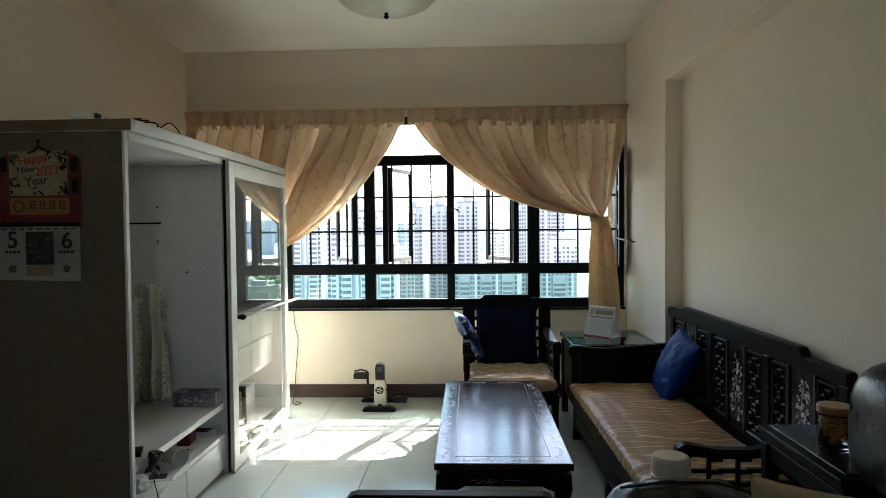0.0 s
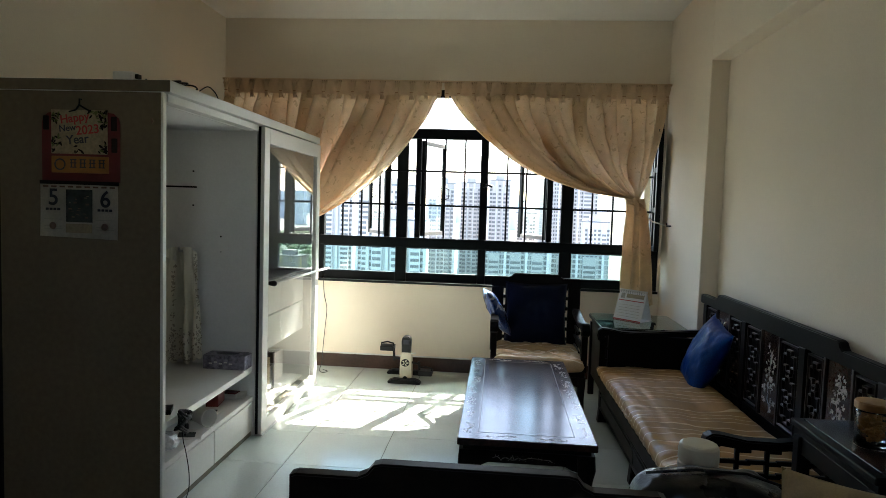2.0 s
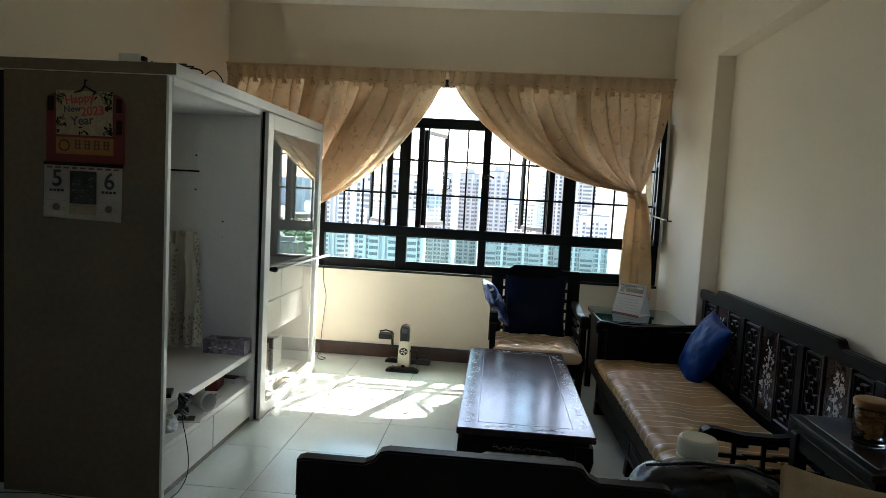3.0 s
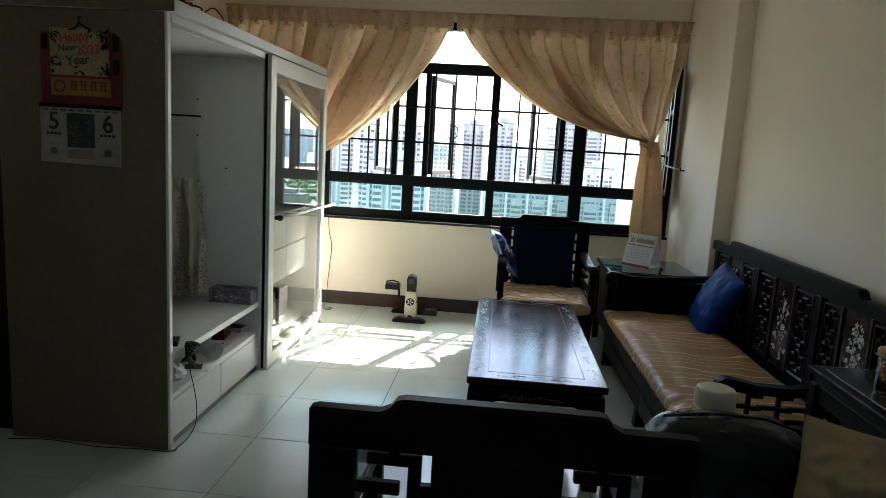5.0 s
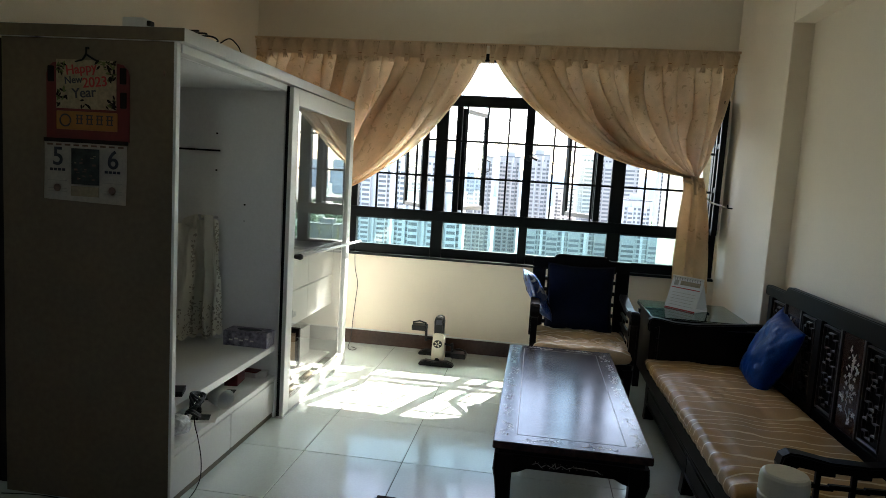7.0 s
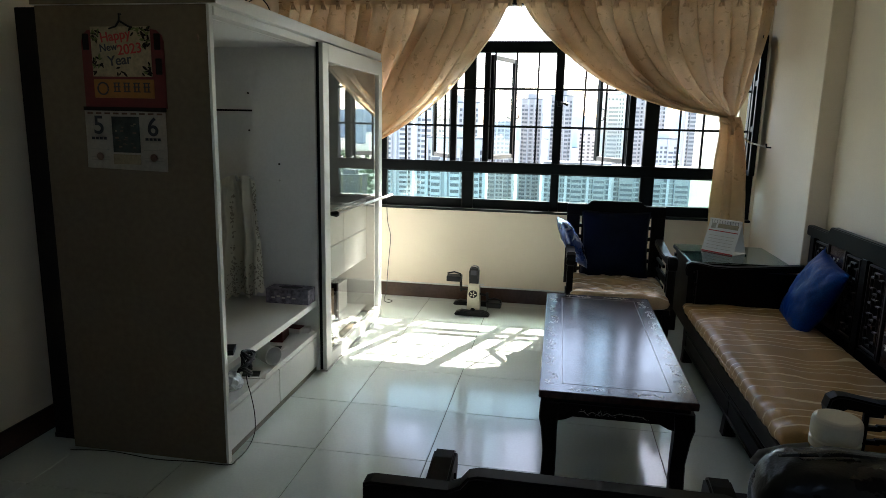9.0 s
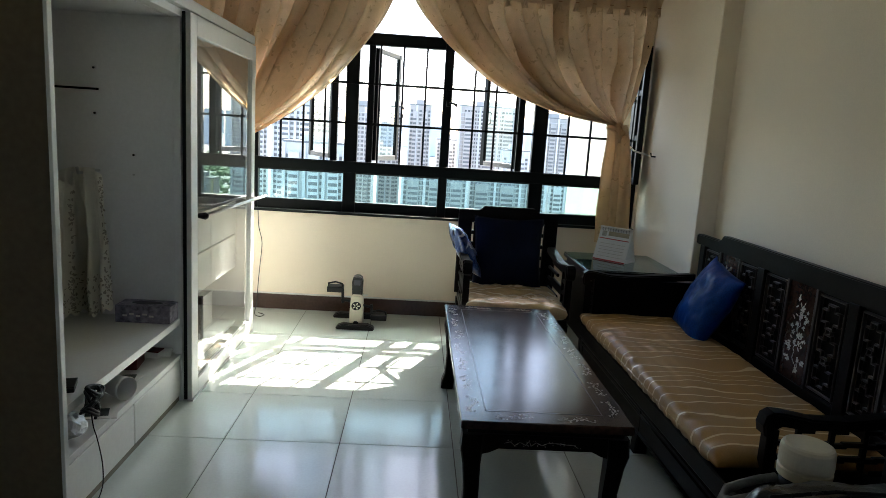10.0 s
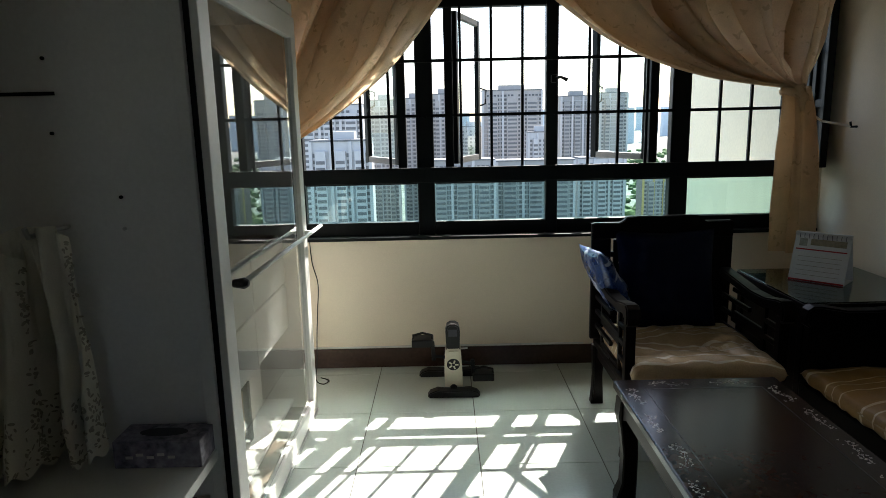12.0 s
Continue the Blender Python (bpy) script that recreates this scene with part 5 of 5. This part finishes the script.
# ---- in the wardrobe ----
cl = thing("lace_cloth", "white lace garments hanging inside the wardrobe", "garment", (-0.69, -0.24, 0))
def hanging(x_top, x_bot, y0, z0, z1, seed, lap):
    """A garment of deep hanging folds; returns its surface as a function of u across and v down."""
    def at(u, v):
        f = v ** 0.7
        x = (x_top[0] + (x_top[1] - x_top[0]) * u) * (1 - f) + (x_bot[0] + (x_bot[1] - x_bot[0]) * u) * f
        x += lap * math.sin(u * 4 * math.pi + seed) * v
        y = y0 - 0.045 * math.sin(u * 4 * math.pi + seed + 1.2 * v) * (0.35 + 0.65 * v) - 0.03 * noise.noise(Vector((u * 4, v * 3, seed))) - 0.008 * noise.noise(Vector((u * 14, v * 9, seed)))
        z = z1 - (z1 - z0) * v - 0.03 * (2 * u - 1) ** 2 * (1 - v) + (0.010 * math.sin(u * 44) + 0.05 * (u - 0.5)) * v ** 4
        return Vector((x, y, z))
    bm = B()
    nu, nv = 80, 40
    rows = [[bm.verts.new(at(i / nu, j / nv)) for i in range(nu + 1)] for j in range(nv + 1)]
    for q, w in zip(rows, rows[1:]):
        for i in range(nu):
            bm.faces.new((q[i], q[i + 1], w[i + 1], w[i]))
    g = part("garment", bm, M_LACE, cl, smooth=True)
    # eyelets of the lace hem and of the edge trim
    bm = B()
    for k in range(260):
        if k % 3:
            u, v = rk.random(), 1 - 0.27 * rk.random() ** 1.3 - 0.015
        else:
            u, v = 1 - 0.10 * rk.random(), rk.uniform(0.03, 0.95)
        c, du, dv = at(u, v), at(u + 0.004, v) - at(u, v), at(u, v + 0.004) - at(u, v)
        nrm = dv.cross(du).normalized()
        if nrm.y > 0:
            nrm = -nrm
        du = du.normalized()
        dv = nrm.cross(du)
        ra, rb, turn = rk.uniform(0.004, 0.010), rk.uniform(0.002, 0.005), rk.random() * 3.1
        ring = []
        for q in range(7):
            p, e = ra * math.cos(q * math.tau / 7), rb * math.sin(q * math.tau / 7)
            ring.append(bm.verts.new(c + nrm * 0.0025 + du * (p * math.cos(turn) - e * math.sin(turn)) + dv * (p * math.sin(turn) + e * math.cos(turn))))
        bm.faces.new(ring)
    tagged(part("lace_pattern", bm, M_LACED, g), kind="stuff")
hanging((-0.13, 0.035), (-0.19, 0.045), 0.02, 0.45, 1.12, 1.0, 0.012)
hanging((-0.03, 0.085), (0.0, 0.11), -0.02, 0.47, 1.125, 2.4, 0.010)
hanging((-0.22, -0.02), (-0.28, -0.04), -0.06, 0.44, 1.07, 3.7, 0.014)
part("peg", rod(B(), [(0.0, 0.135, 1.10), (0.0, -0.05, 1.10), (0.0, -0.06, 1.125)], 0.007), M_ALU, cl)

tb = thing("tissue_box", "purple printed tissue box lying on the shelf", "tissue box", (-0.452, -0.172, 0.418))
part("carton", box(B(), -0.125, 0.125, -0.058, 0.058, 0, 0.082, 0.003), M_PURPLE, tb)
part("opening", prism(B(), [(0.07 * math.cos(t), 0.026 * math.sin(t)) for t in [k * math.tau / 20 for k in range(20)]], "z", 0.0822, 0.0835), M_INK, tb)
bm = B()
for k in range(5):
    box(bm, -0.09 + k * 0.03, -0.07 + k * 0.03, -0.0595, -0.058, 0.03 + 0.008 * (k % 2), 0.038 + 0.008 * (k % 2))
part("print_bar", bm, M_PAPER, tb)
def carton(nm, label, x, y, z, w, d, h, m, rz=0, m2=None):
    t = thing(nm, label, "box", (x, y, z))
    t.rotation_euler = (0, 0, radians(rz))
    part("body", box(B(), -w / 2, w / 2, -d / 2, d / 2, 0, h * 0.8, 0.003), m, t)
    part("lid", box(B(), -w / 2 - 0.001, w / 2 + 0.001, -d / 2 - 0.001, d / 2 + 0.001, h * 0.8, h, 0.003), m2 or m, t)
carton("tin_box", "red tin box on the lower deck", -0.47, -0.30, 0.239, 0.07, 0.13, 0.085, M_RED, 8)
carton("small_carton", "small cream carton on the lower deck", -0.44, -0.17, 0.239, 0.10, 0.06, 0.035, M_PAPER, -6, M_RED)
carton("small_carton", "small white carton on the lower deck", -0.38, -0.155, 0.239, 0.06, 0.05, 0.03, M_PAPER, 10)
carton("dark_case", "flat black device at the shelf edge", -0.42, -1.02, 0.418, 0.12, 0.09, 0.022, M_BLACKP, 20)
carton("dark_case", "dark red wallet on the lower deck", -0.47, -0.93, 0.239, 0.14, 0.10, 0.03, M_RED, 15, M_BLACKP)
pp = thing("paper_sheet", "loose printed paper sheets on the lower deck", "paper", (-0.44, -0.52, 0.2395))
part("sheet", box(B(), -0.07, 0.07, -0.09, 0.09, 0, 0.006, 0.001), M_PAPER, pp)
part("sheet", box(B(), -0.06, 0.06, -0.08, 0.08, 0.0062, 0.009, 0, 1, pose(0, 0, 0, 0, 0, 12)), M_PHOTO, pp)
pp = thing("paper_sheet", "folded leaflet hanging over the deck edge", "paper", (-0.39, -0.80, 0.2395))
part("sheet", box(B(), -0.06, 0.07, -0.07, 0.07, 0, 0.004, 0, 1, pose(0, 0, 0, 0, 3, 20)), M_PAPER, pp)
part("print", box(B(), -0.04, 0.04, -0.05, 0.02, 0.0042, 0.0052, 0, 1, pose(0, 0, 0, 0, 3, 20)), M_PHOTO, pp)
bw = thing("plastic_cup", "white round plastic cup lying on its side", "cup", (-0.37, -0.66, 0.287))
bm = lathe(B(), [(0.020, -0.05), (0.040, -0.045), (0.046, 0.03), (0.048, 0.045), (0.044, 0.045), (0.036, -0.03)], 0, 0, 24)
bmesh.ops.transform(bm, matrix=pose(0, 0, 0, 90, 0, 60), verts=bm.verts)
part("cup", bm, M_WHITEP, bw, smooth=True)
for c in range(6):
    pts = [(-0.292 + 0.018 * math.cos(k * 1.7 + c * 1.1), -1.055 + 0.05 * math.sin(k * 1.7 + c * 1.1) + 0.008 * c, 0.335 + 0.016 * (k % 4) + 0.012 * c) for k in range(9)]
    cable("tangled black charger cable hanging over the shelf edge", pts, 0.0055)
pb = thing("plastic_bag", "crumpled clear plastic bag on the lower deck", "plastic bag", (-0.39, -1.03, 0.245))
bm = B()
bmesh.ops.create_icosphere(bm, subdivisions=3, radius=0.055, matrix=Matrix.Translation((0, 0, 0.04)) @ Matrix.Diagonal((1.1, 1.5, 0.75, 1)))
for v in bm.verts:
    v.co += 0.016 * noise.noise_vector(v.co * 26)
    v.co.z = max(v.co.z, 0.0)
M_FILM = mat("milky_plastic_film", (0.62, 0.63, 0.63), 0.2, 0, 0.25, 30, 80, 0.3, 0.6)
part("film", bm, M_FILM, pb)

# ---- pedal exerciser ----
bike = thing("pedal_exerciser", "cream and black pedal exerciser standing on the tiles", "exercise machine", (0.405, 1.30, 0))
def foot(y, hw, z=0.0):
    o = [(-hw, 0.012), (-hw + 0.012, 0.03), (-hw + 0.05, 0.046), (-0.03, 0.04), (0.03, 0.04), (hw - 0.05, 0.046), (hw - 0.012, 0.03), (hw, 0.012), (hw - 0.01, 0.0), (-hw + 0.01, 0.0)]
    return prism(B(), o, "y", y - 0.03, y + 0.03, 0.006)
part("front_foot", foot(-0.115, 0.132), M_BLACKP, bike)
part("rear_foot", foot(0.165, 0.185), M_BLACKP, bike)
part("beam", rod(B(), [(0, -0.11, 0.035), (0, 0.0, 0.05), (0, 0.16, 0.035)], 0.018, 10), M_BLACKP, bike, smooth=True)
o = [(-0.045, 0.035), (0.047, 0.035), (0.046, 0.12), (0.040, 0.245), (0.028, 0.262), (-0.028, 0.262), (-0.040, 0.245), (-0.046, 0.12)]
body = part("housing", prism(B(), o, "y", -0.085, 0.035, 0.012), M_CREAMP, bike, "cream plastic housing")
part("hub", rod(B(), [(0, -0.086, 0.175), (0, -0.092, 0.175)], 0.033, 24), M_BLACKP, body)
for k in range(5):
    a = k * math.tau / 5 + 0.3
    bm = B()
    box(bm, -0.004, 0.004, -0.0945, -0.092, 0.008, 0.026, 0, 1, pose(0, 0, 0.175) @ Matrix.Rotation(a, 4, "Y"))
    part("vane", bm, M_CREAMP, body)
o = [(-0.034, 0.255), (0.034, 0.255), (0.037, 0.36), (0.03, 0.392), (0.012, 0.404), (-0.012, 0.404), (-0.03, 0.392), (-0.037, 0.36)]
head_ = part("console", prism(B(), o, "y", -0.075, 0.005, 0.008), M_BLACKP, bike, "black console head")
part("screen", box(B(), -0.022, 0.022, -0.078, -0.075, 0.335, 0.375, 0.001), M_INK, head_)
part("crank", rod(B(), [(-0.11, -0.02, 0.20), (-0.06, -0.02, 0.195), (0.06, -0.02, 0.16), (0.11, -0.02, 0.15)], 0.010, 8), M_BLACKP, bike)
for s, z in ((-1, 0.285), (1, 0.075)):
    pd = part("pedal", box(B(), s * 0.155 - 0.055, s * 0.155 + 0.055, -0.06, 0.04, z - 0.02, z + 0.024, 0.006), M_BLACKP, bike)
    part("crank_arm", rod(B(), [(s * 0.10, -0.02, 0.175), (s * 0.105, -0.015, z)], 0.010, 8), M_BLACKP, bike)
    part("strap", rod(B(), [(s * 0.155 - 0.05, -0.03, z + 0.01), (s * 0.155 - 0.048, -0.03, z + 0.045), (s * 0.155, -0.03, z + 0.058), (s * 0.155 + 0.048, -0.03, z + 0.045), (s * 0.155 + 0.05, -0.03, z + 0.01)], 0.007, 6), M_BLACKP, pd)
part("lever", rod(B(), [(0.04, -0.04, 0.25), (0.075, -0.04, 0.252)], 0.005, 8), M_WHITEP, bike)

bike.scale = (1.0, 1.0, 0.90)

# ---- desk calendar on the corner table ----
dc = thing("desk_calendar", "white tent desk calendar standing on the corner table", "desk calendar")
m = pose(2.09, 0.975, 0.62, 0, 0, -46) @ Matrix.Diagonal((0.94, 0.94, 0.96, 1))
def leaf_board(tilt, y, name, material):
    bm = B()
    box(bm, -0.122, 0.122, -0.0015, 0.0015, 0, 0.24, 0, 1, pose(0, y, 0, tilt, 0, 0))
    return part(name, bm, material, dc)
leaf_board(-20, -0.075, "front_leaf", M_PAPER)
leaf_board(20, 0.075, "back_leaf", M_PAPER)
F = pose(0, -0.075, 0, -20, 0, 0)
for bx, mm in (((-0.112, 0.112, -0.003, -0.0016, 0.150, 0.156), M_REDTXT), ((-0.10, -0.065, -0.003, -0.0016, 0.168, 0.205), M_LACED), ((-0.05, 0.105, -0.003, -0.0016, 0.175, 0.205), M_PRINT), ((-0.12, 0.12, -0.003, -0.0016, 0.0, 0.008), M_REDTXT)):
    part("print_bar", box(B(), *bx, 0, 1, F), mm, dc)
for k in range(5):
    part("print_bar", box(B(), -0.095, 0.095, -0.003, -0.0016, 0.03 + k * 0.022, 0.0315 + k * 0.022, 0, 1, F), M_PRINT, dc)
part("base", box(B(), -0.122, 0.122, -0.072, 0.072, 0.0, 0.003), M_PAPER, dc)
for k in range(11):
    x = -0.1 + k * 0.02
    part("ring", rod(B(), [(x, 0.012 * math.cos(t), 0.206 + 0.012 * math.sin(t)) for t in [q * math.tau / 10 for q in range(11)]], 0.0015, 5, False), M_INK, dc)
dc.matrix_basis = m

# ---- by the sofa's end: stool, flask, bag, recliner, pillow, jar ----
st = thing("stool", "low dark wooden bench carrying a flask and bag", "bench", (1.76, -1.88, 0))
part("seat", box(B(), -0.25, 0.25, -0.22, 0.26, 0.335, 0.36, 0.005), M_WOOD, st)
for s in (-1, 1):
    for q in (-0.19, 0.23):
        part("leg", box(B(), s * 0.225 - 0.02, s * 0.225 + 0.02, q - 0.02, q + 0.02, 0, 0.335, 0.004), M_WOOD, st)
    part("stretcher", box(B(), s * 0.225 - 0.01, s * 0.225 + 0.01, -0.17, 0.21, 0.10, 0.13), M_WOOD, st)
fl = thing("vacuum_flask", "dark flask with a cream screw cup lid and strap", "flask", (1.757, -1.75, 0.36))
part("body", lathe(B(), [(0.048, 0), (0.054, 0.006), (0.056, 0.20), (0.052, 0.235)], 0, 0, 32), M_BLACKP, fl, smooth=True)
lid = part("lid", lathe(B(), [(0.057, 0.236), (0.061, 0.238), (0.062, 0.258), (0.058, 0.261), (0.058, 0.266), (0.062, 0.269), (0.0615, 0.300), (0.060, 0.311), (0.056, 0.318), (0.050, 0.321), (0.0005, 0.3215)], 0, 0, 48), M_CREAMP, fl, "cream plastic cup lid")
part("strap", rod(B(), [(-0.05, -0.03, 0.215), (-0.11, -0.03, 0.20), (-0.18, -0.02, 0.175), (-0.195, 0.0, 0.17), (-0.17, 0.03, 0.18), (-0.10, 0.03, 0.205), (-0.05, 0.03, 0.215)], 0.011, 8), M_GREYS, fl, "grey webbing strap", smooth=True)
bg = thing("leather_bag", "soft black leather bag slumped on the bench", "bag", (1.74, -1.965, 0.36))
bg.scale = (1.08, 1.0, 1.1)
bm = B()
bmesh.ops.create_icosphere(bm, subdivisions=5, radius=1.0)
for v in bm.verts:
    c = v.co
    s = [math.copysign(abs(q) ** 0.55, q) for q in c]
    v.co = Vector((s[0] * 0.225, s[1] * 0.11, 0.14 + s[2] * 0.14 - 0.03 * (c.x > 0.3) * abs(c.x)))
    v.co += 0.012 * noise.noise_vector(v.co * 9) + 0.004 * noise.noise_vector(v.co * 30)
    v.co.z = max(v.co.z, 0.002)
part("pouch", bm, M_LEATH, bg, smooth=True)
part("seam", rod(B(), [(-0.18, 0.0, 0.272), (-0.05, 0.0, 0.288), (0.08, 0.0, 0.285), (0.2, 0.0, 0.25)], 0.004), M_LEATH, bg)
for k in range(9):
    part("stitch", box(B(), 0.06 + k * 0.012, 0.067 + k * 0.012, -0.055, -0.052, 0.276 - k * 0.002, 0.279 - k * 0.002), M_GREYS, bg)

rec = thing("recliner", "black leather recliner with a plump rounded headrest", "armchair", (2.16, -2.47, 0))
def plump(w, d, h, m, seed, e=0.45):
    bm = B()
    bmesh.ops.create_icosphere(bm, subdivisions=4, radius=1.0)
    for v in bm.verts:
        s = [math.copysign(abs(q) ** e, q) for q in v.co]
        v.co = Vector((s[0] * w / 2, s[1] * d / 2, s[2] * h / 2))
        v.co += 0.008 * noise.noise_vector(v.co * 8 + Vector((seed, 0, 0)))
    bmesh.ops.transform(bm, matrix=m, verts=bm.verts)
    return bm
part("base", box(B(), -0.27, 0.30, -0.27, 0.27, 0.0, 0.12, 0.02), M_BLACKP, rec)
part("seat", plump(0.62, 0.58, 0.26, pose(0.0, 0, 0.25), 1), M_LEATH, rec, smooth=True)
part("backrest", plump(0.22, 0.52, 0.60, pose(0.21, 0.0, 0.60, 0, 8, 0), 2), M_LEATH, rec, smooth=True)
part("headrest", plump(0.36, 0.44, 0.36, pose(0.13, 0.24, 0.885, 0, 6, 0), 3, 0.62), M_LEATH, rec, smooth=True)
part("armrest", plump(0.56, 0.15, 0.30, pose(-0.02, 0.285, 0.33), 4), M_LEATH, rec, smooth=True)
part("armrest", plump(0.56, 0.15, 0.30, pose(-0.02, -0.285, 0.33), 5), M_LEATH, rec, smooth=True)
tp = thing("throw_pillow", "tan cotton pillow propped on the leather recliner", "pillow", (2.03, -2.15, 0.545))
part("cover", cushion(B(), 0.38, 0.36, 0.13, pose(0, 0, 0, 74, 6, -14), 23, 36, crease=0.06), M_TAN, tp, smooth=True)

jar = thing("glass_jar", "glass jar of dried fruit with a beech lid", "jar", (2.255, -1.78, 0.712))
part("glass", lathe(B(), [(0.044, 0), (0.047, 0.004), (0.047, 0.105), (0.043, 0.115), (0.041, 0.115), (0.044, 0.104), (0.044, 0.006), (0.0, 0.005)], 0, 0, 36), M_GLASS, jar, smooth=True)
part("lid", lathe(B(), [(0.048, 0.116), (0.051, 0.118), (0.051, 0.136), (0.048, 0.140), (0.0, 0.140)], 0, 0, 36), M_LID, jar, "pale beech lid", smooth=False)
bm = B()
for k in range(95):
    a, r = rk.uniform(0, 6.28), 0.036 * math.sqrt(rk.random())
    bmesh.ops.create_icosphere(bm, subdivisions=1, radius=0.011, matrix=Matrix.Translation((r * math.cos(a), r * math.sin(a), 0.014 + 0.08 * rk.random())) @ Matrix.Diagonal((1, rk.uniform(0.5, 1.2), rk.uniform(0.5, 1.0), 1)))
tagged(part("dried_fruit", bm, M_NUTS, jar), kind="stuff")

# ---- ceiling lamp ----
lamp = thing("ceiling_lamp", "round frosted glass ceiling lamp, switched off", "ceiling lamp", (0.62, 0.20, 2.925))
lamp.scale = (1, 1, 1.15)
part("rim", lathe(B(), [(0.335, 0.0), (0.34, -0.02), (0.33, -0.03), (0.0, -0.03)], 0, 0, 48), M_WHITEP, lamp, smooth=False)
part("shade", lathe(B(), [(0.325, -0.031), (0.315, -0.06), (0.27, -0.10), (0.20, -0.13), (0.10, -0.148), (0.0001, -0.152)], 0, 0, 48), M_LAMPG, lamp, smooth=True)
part("finial", lathe(B(), [(0.012, -0.150), (0.012, -0.165), (0.018, -0.170), (0.012, -0.180), (0.001, -0.184)], 0, 0, 16), M_BLACKM, lamp)
